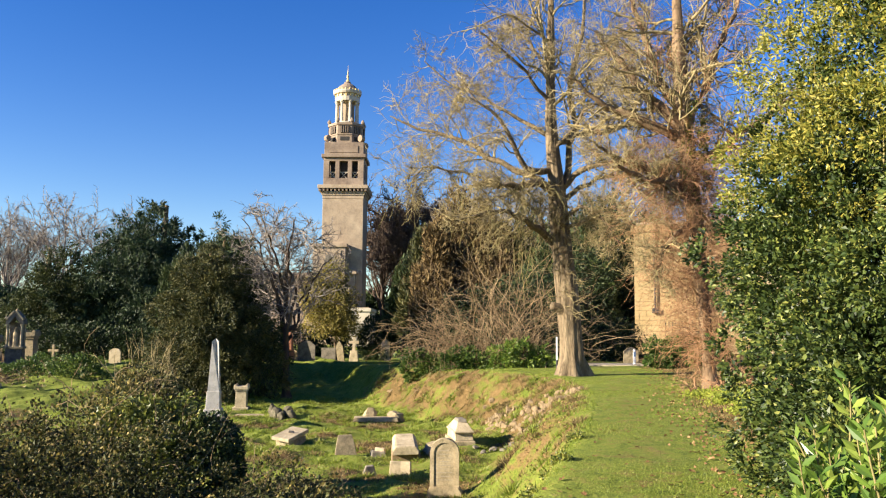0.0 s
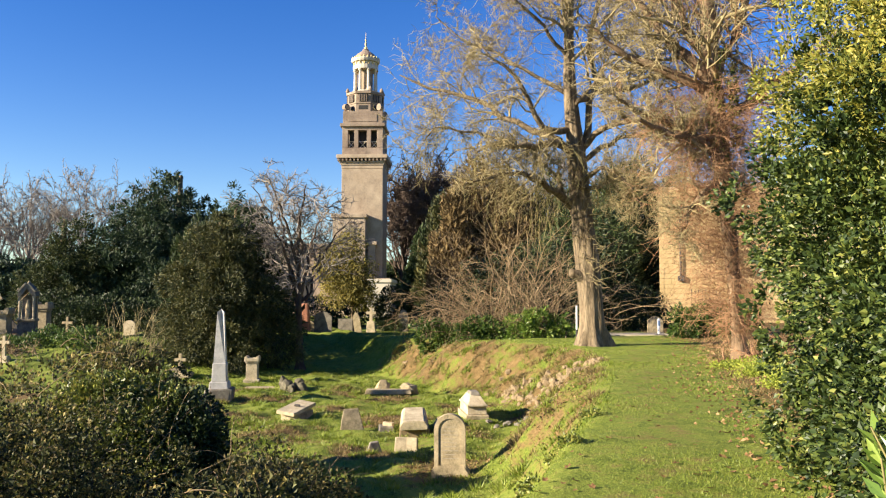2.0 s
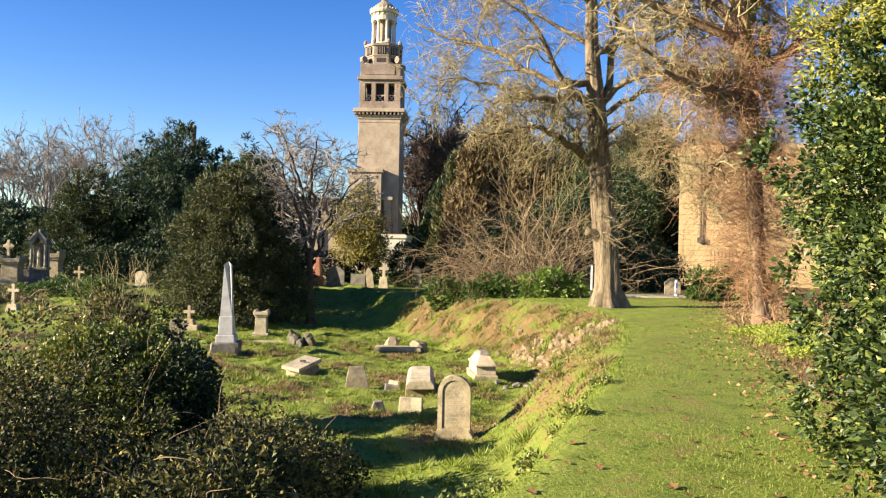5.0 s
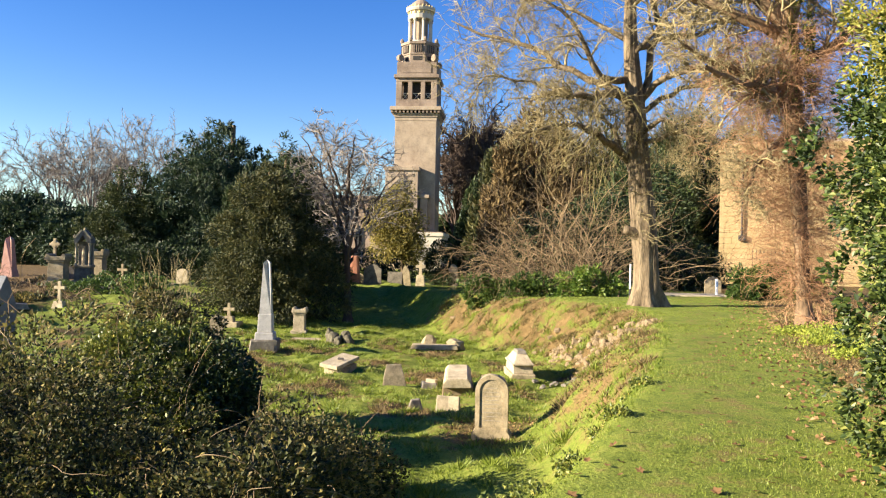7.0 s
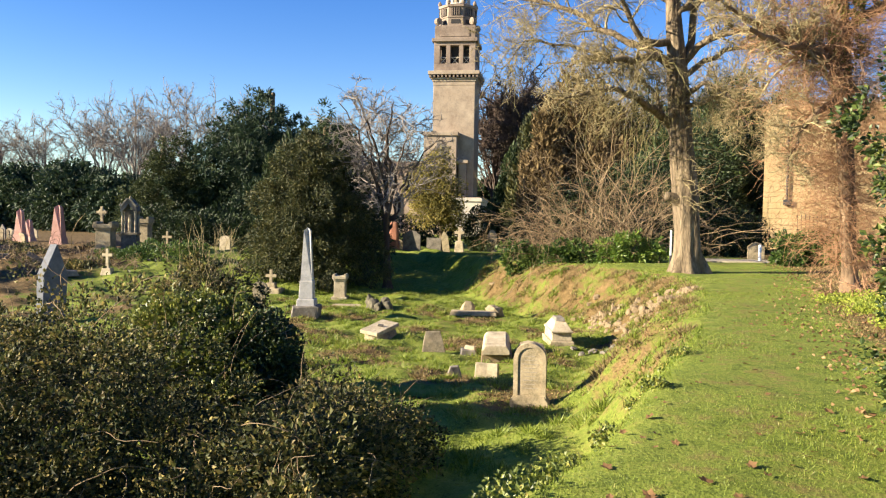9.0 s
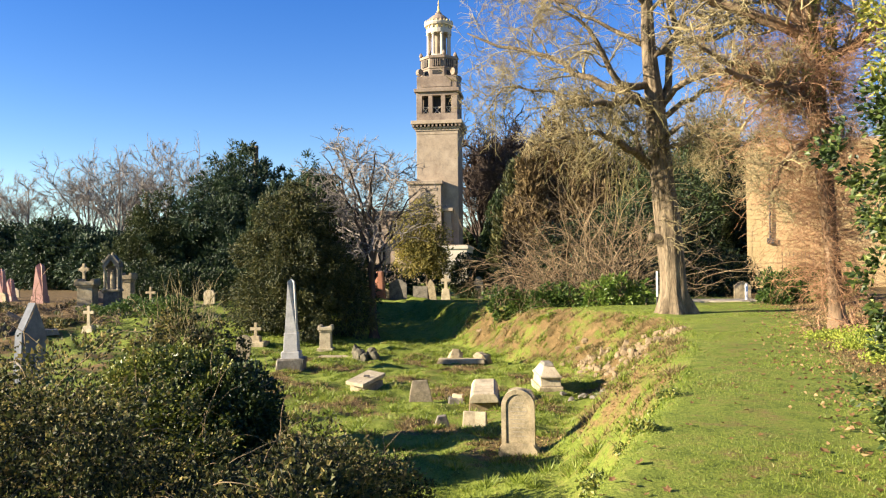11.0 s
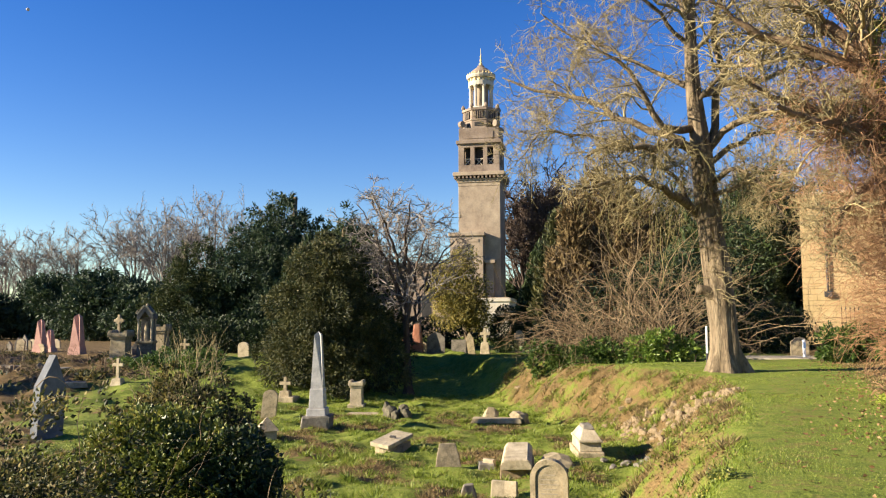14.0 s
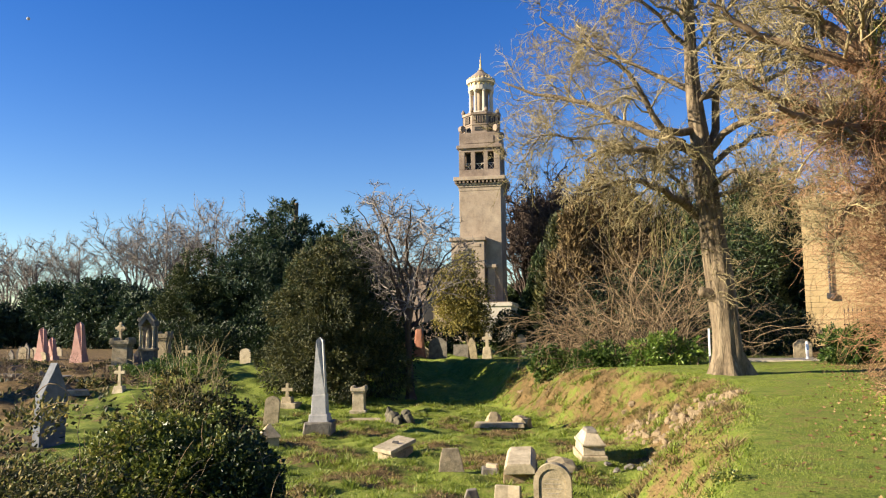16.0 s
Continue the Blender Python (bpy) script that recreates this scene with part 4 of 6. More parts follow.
build_obelisk(-31.8, 50.0, 2.06, "pink granite obelisk on square plinth", "pink", "pink obelisks", 0.55, 0.34, z_at(-31.8, 50) - 0.05, False, 6, 0)
build_obelisk(-36.0, 52.0, 1.74, "pink granite obelisk with broad stepped plinth", "pink", "pink obelisks", 0.6, 0.28, z_at(-36, 52) - 0.05, False, 4)
build_obelisk(-37.5, 55.0, 1.05, "short pink granite obelisk", "pink", "pink obelisks", 0.3, 0.27, z_at(-37.5, 55) - 0.05, False)
# this stone's shade comes from its dark colour, no shadow falls here
headstone_plain(-15.9, 26.0, 1.0, 0.62 - z_at(-15.9, 26.0), "grey_shaded", "grey pointed marble headstone in shade", turn=80, side=3, top="gable", d=0.3)
stone("gravestone", -38.3, 48.5, 1.1, 0.6, 0.95, "pink", "pinkish stepped grave block", taper=0.6, group=OLD)
stone("gravestone", -38.3, 48.45, 0.3, 0.3, 1.4, "dark_stone", "dark small grave finial", taper=0.3, group=OLD, sink=0.0)
rngs = np.random.default_rng(11)
for k in range(20):
    gx, gy = rngs.uniform(-44, -25.0), rngs.uniform(47, 62)
    headstone_plain(gx, gy, rngs.uniform(0.5, 0.8), rngs.uniform(0.7, 1.25), ("limestone", "pale_stone", "dark_stone")[k % 3],
                    ("pale worn headstone in a crowded row", "cream headstone in a crowded row", "blackened headstone in a crowded row")[[0, 1, 2][k % 3]],
                    rngs.uniform(-12, 12), rngs.uniform(-4, 4), rngs.uniform(-5, 5), OLD, ("round", "shoulder", "gable")[k % 3])
for gx, gy, gw, gh in ((-27.5, 38.5, 1.6, 0.35), (-24.4, 38.0, 1.8, 0.3), (-30.5, 42.0, 2.0, 0.35), (-21.6, 35.0, 1.5, 0.25)):
    stone("ledger_stone", gx, gy, gw, 0.7, gh, "dark_stone", "low dark grave kerb in brown bracken", gx * 40, taper=0.9, group="low kerbs", category="ledger stone")
stone("leaning_beam", -22.6, 36.6, 0.22, 0.2, 1.7, "dark_stone", "fallen leaning stone post", 30, 0, -58, category="stone post", taper=0.8)

# ---------------- graves before the tower ----------------
TERR = "graves on the upper terrace"
build_cross(-5.72, 52.0, 1.62, 0.62, "pale_stone", "pale stone cross on tall base", TERR, base=0.75, thick=0.09)
headstone_plain(-6.55, 52.2, 0.45, 1.35, "limestone", "pale narrow leaning headstone", side=-8, group=TERR, top="shoulder")
# the next two take the dark stone to stand in for tree shade
headstone_plain(-7.5, 53.0, 0.95, 1.0, "dark_stone", "square headstone on the terrace, shade put into its colour", group=TERR, top="flat")
headstone_plain(-8.95, 53.0, 1.15, 1.45, "dark_stone", "broad headstone on the terrace, shade put into its colour", group=TERR, top="shoulder")
headstone_plain(-10.0, 53.5, 0.8, 0.8, "limestone", "low grey headstone on the terrace", group=TERR)
headstone_plain(-3.85, 54.2, 0.6, 1.5, "pale_stone", "pale cream grave figure block", group=TERR, top="shoulder", d=0.3)
stone("brick_tomb", -11.6, 52.2, 2.4, 1.2, 1.0, "brick", "low red brick tomb", taper=0.92, category="tomb")
stone("brick_pillar", -10.1, 52.8, 0.7, 0.7, 1.9, "brick", "narrow red brick grave pier", taper=0.6, category="pier")
headstone_plain(9.12, 39.0, 0.72, 0.85, "limestone", "small rounded headstone by the path end", top="shoulder")
headstone_plain(-19.5, 48.0, 0.7, 0.95, "pale_stone", "pale headstone in the shade of yews", group=OLD)


def build_post(x, y, h):
    t = thing("marker_post", x, y, z_at(x, y) - 0.03, "short white post with a blue plate", "post")
    part("post", turned([(0.06, 0), (0.06, h - 0.03), (0.03, h)], 10), "white", t)
    part("plate", box(-0.05, -0.09, h * 0.55, 0.05, -0.06, h * 0.85, 0.01), "blue", t, "small blue plate")


build_post(8.95, 37.6, 0.75)
t = thing("sign_board", 4.26, 30.0, z_at(4.26, 30.0) - 0.03, "narrow white notice board on post", "sign")
part("post", turned([(0.04, 0), (0.04, 0.5)], 8), "iron", t)
part("board", box(-0.03, -0.02, 0.45, 0.03, 0.02, 1.35, 0.01), "white", t)
link("gravel_strip", box(6.4, 36.4, -0.5, 22, 38.6, 0.06, 0.03), "gravel").location.z = -0.02
tagged(bpy.data.objects["gravel_strip"], "pale gravel drive beyond the tree", "drive", kind="structure")

mo = link("moon", turned([(2.2 * math.sin(a), -2.2 * math.cos(a)) for a in np.linspace(0.05, math.pi - 0.05, 12)], 20), "moon")
mo.matrix_basis = pose(-718, 900, 408)
tagged(mo, "pale half moon in the blue sky", "moon")


# ---------------- bare trees ----------------
def polyline(points, k=9):
    """A smooth line of k points through a few given ones (x, y, z, radius)."""
    p = np.array(points, float)
    s = np.r_[0, np.cumsum(np.linalg.norm(np.diff(p[:, :3], axis=0), axis=1))]
    q = np.linspace(0, s[-1], k)
    c = np.stack([np.interp(q, s, p[:, i]) for i in range(4)], -1)
    c[1:-1] = 0.25 * c[:-2] + 0.5 * c[1:-1] + 0.25 * c[2:]
    return c[None, :, :3], c[None, :, 3]


def bare_tree(name, label, base, trunk, limbs, seed, counts=(7, 7, 6), mats=("bark", "twig"), droop=0.0, ratio=(0.5, 0.5, 0.5), fine=0.006, smallest=0.006, flare=1.0, up=0.03, angle=48, thin=(0.5, 0.55, 0.6), thick=False, lo=0.15, coarse=False):
    rng = np.random.default_rng(seed)
    t = thing(name, *base, label, "tree")
    off = -np.array(base)
    tp, tr = polyline(trunk, 22)
    tp = tp + off
    z = tp[0, :, 2]
    tr = tr * (1 + 0.75 * flare * np.exp(-np.maximum(z, 0)[None] / 0.30))
    sides = 56 if thick else 22
    v, q = tubes(tp, tr, sides)
    a = np.tile(np.arange(sides) * 2 * math.pi / sides, len(z))
    mid = np.repeat(tp[0], sides, axis=0)
    rel = v - mid
    hz = np.repeat(z, sides)
    rel *= (1 + 0.06 * np.sin(5 * a + hz * 0.7) + 0.05 * np.sin(9 * a - hz * 1.3) + 0.04 * np.sin(3 * a + 2.9 * hz) * np.sin(1.7 * hz) + (0.035 * np.sin(17 * a + 2 * np.sin(1.3 * hz)) * np.cos(11 * a - 0.8 * hz) if sides > 22 else 0.0) + 0.28 * flare * np.exp(-np.maximum(hz, 0) / 0.25) * np.sin(6 * a + 1))[:, None]
    o = part("trunk", mesh_of("trunk", mid + rel, quads=q, smooth=True), mats[0], t)
    main = []
    for l in limbs:
        p, r = polyline(l, 12)
        p = p + off
        p[:, 1:] += rng.normal(0, 0.035 * np.linalg.norm(p[0, -1] - p[0, 0]) / 3, p[:, 1:].shape)
        main.append((p, r))
        part("limb", tube_mesh("limb", [(p, r, 9)]), mats[0], t)
    P, R = np.concatenate([m[0] for m in main]), np.concatenate([m[1] for m in main])
    up_part = (np.stack([np.interp(np.linspace(0, 1, 12), np.linspace(0, 1, 13), tp[0, 9:, i]) for i in range(3)], -1)[None], np.interp(np.linspace(0, 1, 12), np.linspace(0, 1, 13), tr[0, 9:])[None])
    P, R = np.concatenate([P, up_part[0]]), np.concatenate([R, up_part[1]])
    b1 = sprout(rng, P, R, counts[0], ratio[0], angle, thin[0], lo, up, 0.3, 6 if coarse else 8, smallest * 1.6)
    b2 = sprout(rng, *b1, counts[1], ratio[1], angle, thin[1], 0.15, up * 0.6 - droop, 0.32, 5 if coarse else 7, smallest)
    b3 = sprout(rng, *b2, counts[2], ratio[2], min(46, angle), thin[2], 0.1, -droop * 1.5, 0.3, 3 if coarse else 4, fine)
    part("branch_tangle", tube_mesh("branch_tangle", [(*b1, 4 if coarse else 6), (*b2, 3 if coarse else 4)]), mats[1], t, kind="stuff")
    part("twig_tangle", tube_mesh("twig_tangle", [(*b3, 3)]), mats[1], t, kind="stuff")
    return t, (P, R), b1, b2


def main_tree():
    bx, by = 4.66, 28.75
    bz = z_at(bx, by) - 0.12

    def w(px, py, r, dy=0.0):
        d = 1 + dy / 25.05
        x, z = 4.502 + (px - 1270) * 0.01692 + (300 - py) * 0.00061, 6.209 - (px - 1270) * 0.00085 + (300 - py) * 0.0177
        return (0.78 + (x - 0.78) * d, 28.7 + dy, 1.58 + (z - 1.58) * d, r)
    trunk = [(bx, by, bz, 0.41), (4.62, by, 0.9, 0.395), (4.55, by, 2.2, 0.39), w(1268, 450, 0.38), w(1253, 350, 0.33), w(1245, 260, 0.30), w(1233, 180, 0.22), w(1227, 100, 0.18), w(1225, 0, 0.15), w(1222, -110, 0.11), w(1218, -260, 0.06)]
    limbs = [
        [w(1252, 330, 0.2), w(1275, 200, 0.16, 0.3), w(1276, 80, 0.14, 0.5), w(1288, -40, 0.11, 0.8), w(1300, -200, 0.05, 1.0)],
        [w(1248, 290, 0.2), w(1215, 258, 0.2, -0.5), w(1170, 266, 0.17, -0.9), w(1120, 272, 0.12, -1.3), w(1075, 262, 0.08, -1.6), w(1040, 285, 0.04, -1.8)],
        [w(1215, 258, 0.16, -0.4), w(1150, 240, 0.15, 0.2), w(1095, 215, 0.13, 0.5), w(1055, 178, 0.11, 0.7), w(1000, 168, 0.09, 0.9), w(940, 166, 0.07, 1.0), w(885, 140, 0.03, 1.1)],
        [w(1232, 235, 0.17), w(1180, 242, 0.15, -0.7), w(1148, 200, 0.12, -1.0), w(1138, 150, 0.10, -1.2), w(1105, 128, 0.08, -1.3), w(1060, 90, 0.05, -1.4), w(1030, 50, 0.03, -1.4)],
        [w(1236, 168, 0.14), w(1195, 157, 0.12, 0.5), w(1160, 130, 0.09, 0.8), w(1110, 122, 0.07, 1.1), w(1050, 75, 0.055, 1.4), w(995, 60, 0.045, 1.5), w(950, 20, 0.025, 1.6)],
        [w(1110, 262, 0.08, -0.6), w(1050, 250, 0.06, -0.6), w(1000, 245, 0.05, -0.6), w(960, 240, 0.04, -0.6), w(930, 280, 0.03, -0.6), w(902, 315, 0.015, -0.6)],
        [w(1262, 268, 0.16), w(1302, 225, 0.14, -0.5), w(1345, 213, 0.11, -1.0), w(1390, 203, 0.08, -1.5), w(1440, 215, 0.04, -1.8)],
        [w(1240, 178, 0.15), w(1310, 150, 0.14, 0.4), w(1375, 148, 0.11, 0.9), w(1398, 128, 0.08, 1.1), w(1450, 110, 0.05, 1.6)],
        [w(1240, 385, 0.20), w(1190, 345, 0.15, -0.8), w(1140, 325, 0.11, -1.5), w(1085, 325, 0.08, -2.2), w(1040, 345, 0.04, -2.8)],
        [w(1245, 400, 0.13), w(1215, 340, 0.10, 0.6), w(1170, 290, 0.07, 1.2), w(1120, 240, 0.04, 1.8)],
        [w(1225, 90, 0.10), w(1180, 40, 0.08, -0.5), w(1130, -10, 0.06, -1.0), w(1060, -60, 0.03, -1.5)],
        [w(1224, 40, 0.09), w(1190, -20, 0.07, 0.6), w(1130, -70, 0.04, 1.2)],
        [w(1280, 40, 0.09), w(1320, -10, 0.07, 0.8), w(1380, -60, 0.04, 1.6)],
        [w(1255, 340, 0.13), w(1300, 300, 0.09, -0.8), w(1350, 330, 0.06, -1.6), w(1390, 390, 0.03, -2.2)],
        [w(1256, 300, 0.14), w(1310, 262, 0.11, 0.4), w(1370, 238, 0.09, 0.8), w(1430, 228, 0.06, 1.2), w(1490, 240, 0.03, 1.6)],
        [w(1250, 360, 0.12), w(1310, 330, 0.09, -0.6), w(1380, 320, 0.06, -1.2), w(1440, 350, 0.03, -1.6)],
        [w(1235, 200, 0.10), w(1290, 120, 0.08, -0.8), w(1350, 60, 0.05, -1.4), w(1400, -10, 0.03, -1.8)],
    ]
    limbs = [[(x, y, z, r * 0.74) for x, y, z, r in l] for l in limbs]
    t, (P, R), b1, b2 = bare_tree("bare_tree", "big leafless tree with spreading lichen-covered limbs", (bx, by, bz), trunk, limbs, 5, (15, 11, 8), ratio=(0.42, 0.5, 0.48), smallest=0.010, fine=0.0075, flare=0.8, thin=(0.36, 0.5, 0.6), thick=True, angle=54, lo=0.3)
    rng = np.random.default_rng(8)
    # hanging shoots round the lower limbs
    low = [1, 5, 8, 9, 13, 14, 15]
    h1 = sprout(rng, P[low], R[low], 26, 0.46, 66, 0.13, 0.1, -0.30, 0.22, 9, 0.009)
    h2 = sprout(rng, *h1, 4, 0.42, 46, 0.6, 0.1, -0.2, 0.25, 5, 0.006)
    part("hanging_tangle", tube_mesh("hanging_tangle", [(*h1, 4), (*h2, 3)]), "twig_green", t, "yellow-green hanging shoots", "stuff")
    # sprigs from the bole, a sawn limb stub, ivy stem
    pts = np.stack([np.interp(rng.uniform(2.0, 6.0, 70), [0, 6], [4.6, 4.3]), np.full(70, 28.5), rng.uniform(2.0, 6.0, 70)], -1) - np.array([bx, by, bz])
    ang = rng.uniform(0, 2 * math.pi, 70)
    s1 = stems(rng, pts, np.stack([np.cos(ang), -np.abs(np.sin(ang)), 0.3 + 0 * ang], -1), rng.uniform(0.5, 1.6, 70), np.full(70, 0.012), 0.2, -0.12, 6)
    s2 = sprout(rng, *s1, 4, 0.4, 45, 0.6, 0.2, -0.1, 0.2, 4, 0.005)
    part("bole_tangle", tube_mesh("bole_tangle", [(*s1, 4), (*s2, 3)]), "twig", t, kind="stuff")
    p, r = polyline([(4.3 - bx, 28.6 - by, 2.30 - bz, 0.20), (4.05 - bx, 28.5 - by, 2.42 - bz, 0.15), (3.85 - bx, 28.45 - by, 2.46 - bz, 0.14)], 6)
    v, q = tubes(p, r, 10)
    part("cut_limb", mesh_of("cut_limb", v, quads=np.concatenate([q, [[50, 51, 52, 53], [50, 53, 54, 55], [50, 55, 56, 57], [50, 57, 58, 59]]]), smooth=True), "bark", t, "sawn-off limb stub")


main_tree()


def russet_tree():
    bx, by = 7.3, 22.0
    bz = z_at(bx, by) - 0.1
    trunk = [(bx, by, bz, 0.16), (7.2, by, 2.0, 0.155), (7.0, by, 4.5, 0.21), (6.75, by, 7.0, 0.25), (6.65, by, 9.0, 0.19), (6.6, by, 12.0, 0.09)]
    limbs = [
        [(6.8, by, 7.0, 0.15), (6.1, 21.9, 7.2, 0.14), (5.2, 21.8, 7.5, 0.12), (4.6, 21.7, 7.7, 0.10), (4.0, 21.6, 8.1, 0.06), (3.4, 21.5, 8.6, 0.03)],
        [(6.75, by, 7.1, 0.18), (6.04, 22.0, 7.9, 0.16), (5.6, 22.1, 8.4, 0.13), (5.0, 22.3, 9.3, 0.09), (4.4, 22.4, 10.2, 0.05)],
        [(6.8, by, 5.3, 0.15), (6.2, 21.8, 5.7, 0.13), (5.6, 21.7, 6.05, 0.11), (4.9, 21.5, 6.2, 0.08), (4.2, 21.3, 6.6, 0.04)],
        [(6.85, by, 5.2, 0.14), (6.1, 21.2, 5.6, 0.12), (5.4, 20.8, 5.5, 0.09), (4.6, 20.5, 5.9, 0.05)],
        [(6.8, by, 7.2, 0.15), (7.3, 22.0, 8.4, 0.13), (7.9, 22.2, 9.8, 0.09), (8.6, 22.4, 11.5, 0.05)],
        [(6.75, by, 7.6, 0.15), (6.2, 22.5, 8.8, 0.13), (5.9, 22.8, 10.2, 0.09), (5.4, 23.0, 11.8, 0.05)],
        [(6.85, by, 6.0, 0.13), (7.8, 21.6, 6.8, 0.11), (8.8, 21.4, 7.4, 0.07), (9.8, 21.2, 8.2, 0.04)],
        [(6.9, by, 4.6, 0.10), (6.3, 21.4, 4.2, 0.08), (5.8, 21.0, 3.7, 0.05), (5.5, 20.8, 3.0, 0.02)],
    ]
    t, (P, R), b1, b2 = bare_tree("bare_tree", "leafless tree with russet twigs bristling from orange trunk", (bx, by, bz), trunk, limbs, 21, (15, 11, 7), ("bark_red", "twig"), ratio=(0.44, 0.5, 0.5), smallest=0.009, fine=0.007, flare=0.6, thin=(0.32, 0.5, 0.6), angle=54)
    rng = np.random.default_rng(23)
    n = 1250
    zz = rng.uniform(0.7, 7.2, n)
    a = rng.uniform(0, 2 * math.pi, n)
    start = np.stack([np.interp(zz, [0, 7], [0, -0.55]) + 0.2 * np.cos(a), 0.2 * np.sin(a), zz], -1)
    s1 = stems(rng, start, np.stack([np.cos(a), np.sin(a), rng.uniform(-0.6, 0.7, n)], -1), rng.uniform(0.6, 2.3, n) * np.interp(zz, [0.7, 2.5, 5.5, 7.2], [0.45, 0.9, 1.1, 0.7]), np.full(n, 0.007), 0.26, -0.03, 7)
    s2 = sprout(rng, *s1, 6, 0.45, 42, 0.6, 0.15, -0.03, 0.25, 4, 0.0045)
    s3 = sprout(rng, P[2:8], R[2:8], 60, 0.36, 62, 0.12, 0.05, -0.06, 0.28, 7, 0.007)
    s4 = sprout(rng, *s3, 6, 0.45, 44, 0.6, 0.15, -0.04, 0.25, 4, 0.005)
    part("shoot_tangle", tube_mesh("shoot_tangle", [(*s1, 4), (*s2, 3), (*s3, 4), (*s4, 3)]), "twig_red", t, "dense russet side shoots", "stuff")
    p, out = tufts(rng, [(6.95, 21.8, 5.9, 0.4, 0.4, 0.7), (7.0, 21.8, 7.0, 0.35, 0.35, 0.7), (7.25, 21.9, 4.6, 0.3, 0.3, 0.5)], 2600, 30, 0.16, 0.5, 0.3, 2.0, 5.0)
    v, tr = leaves(rng, p - np.array([bx, by, bz]), out, 0.085 * rng.uniform(0.6, 1.3, len(p)), 0.06)
    part("ivy_growth", mesh_of("ivy_growth", v, tr), "ivy_gold_lit", t, "yellow-green ivy on the upper trunk", "stuff")


russet_tree()


def small_bare(name, label, x, y, top, spread, seed, r=0.14, mats=("bark", "twig"), counts=(8, 7, 5), z=None, lean=0.0, fork=0.35, ratio=(0.45, 0.5, 0.5), fine=0.008, n=7, angle=48, thin=(0.5, 0.55, 0.6), up_grow=0.03, coarse=False):
    rng = np.random.default_rng(seed)
    z = z_at(x, y) - 0.08 if z is None else z
    h = top - z
    trunk = [(x, y, z, r), (x + lean * 0.3, y, z + h * 0.2, r * 0.9), (x + lean * 0.7, y, z + h * fork, r * 0.8), (x + lean, y, z + h * 0.6, r * 0.5), (x + lean, y, z + h * 0.9, r * 0.12)]
    limbs = []
    for k in range(n):
        a = 2 * math.pi * (k / n) + rng.uniform(-0.4, 0.4)
        z0 = z + h * rng.uniform(fork * 0.8, fork + 0.2)
        reach = spread * rng.uniform(0.75, 1.05)
        up = h * rng.uniform(0.42, 0.70)
        c, s = math.cos(a), math.sin(a)
        limbs.append([(x + lean * 0.7, y, z0, r * 0.55), (x + lean + 0.35 * reach * c, y + 0.35 * reach * s, z0 + up * 0.45, r * 0.4), (x + lean + 0.7 * reach * c, y + 0.7 * reach * s, z0 + up * 0.8, r * 0.25), (x + lean + reach * c, y + reach * s, min(z0 + up, top), r * 0.08)])
    return bare_tree(name, label, (x, y, z), trunk, limbs, seed + 1, counts, mats, ratio=ratio, smallest=fine * 1.4, fine=fine, angle=angle, thin=thin, up=up_grow, coarse=coarse)


small_bare("cherry_tree", "small leafless tree with dark leaning trunk", -7.75, 40.2, 6.9, 2.6, 31, 0.17, ("twig_dark", "twig_far"), lean=-0.15, counts=(9, 7, 5), fine=0.014, n=9)
FAR = "leafless trees on the skyline"
far_tree = None
rngt = np.random.default_rng(77)
for k, (x, y, top, sp) in enumerate(((-50, 105, 19.2, 6.5), (-45, 110, 18.2, 6), (-58, 106, 18.2, 6), (-65, 110, 18.0, 6), (-73, 108, 15.2, 6), (-80, 108, 15.0, 6), (-88, 112, 14.5, 6), (-62, 114, 16.5, 6), (7, 86, 17.5, 7), (14, 82, 17.5, 7), (21, 80, 16.5, 7), (28, 82, 16, 7))):
    if far_tree is None:
        far_tree = small_bare("bare_tree", "tall leafless tree on the skyline", x, y, top, sp, 40, 0.26, ("twig_far", "twig_far"), (8, 6, 4), -0.6, fork=0.2, fine=0.028, n=9, angle=28, thin=(0.36, 0.5, 0.6), up_grow=0.10, coarse=True)[0]
        tagged(far_tree, group=FAR)
    else:
        s = (top + 0.6) / 19.8
        copy_thing(far_tree, pose(x, y, -0.6, 0, 0, rngt.uniform(0, 360)) @ Matrix.Diagonal((sp / 6.5, sp / 6.5, s, 1)))
small_bare("bare_tree", "grey leafless tree at the cemetery edge", -32.5, 40.0, 6.8, 3.6, 58, 0.2, ("twig_far", "twig_far"), (7, 6, 5), fine=0.014)
dark_tree = None
for k, (x, y, top, sp) in enumerate(((-8.6, 112, 18.6, 4.5), (-4.2, 110, 20.2, 4.5), (0.2, 114, 19.6, 5), (-6.4, 116, 19.8, 5), (3.5, 112, 17.5, 5), (8, 110, 16, 5), (-1.5, 108, 17, 4.5), (14, 100, 16, 5), (20, 92, 16, 5))):
    if dark_tree is None:
        dark_tree = small_bare("bare_tree", "dense dark leafless tree behind the tower", x, y, top, sp, 62, 0.28, ("twig_dark", "twig_dark"), (9, 7, 5), -0.6, fork=0.2, fine=0.042, n=11, angle=34, thin=(0.36, 0.5, 0.6), up_grow=0.08, coarse=True)[0]
        tagged(dark_tree, group="dark leafless trees behind the tower")
    else:
        s = (top + 0.6) / 19.2
        copy_thing(dark_tree, pose(x, y, -0.6, 0, 0, 50 * k) @ Matrix.Diagonal((s, s, s, 1)))


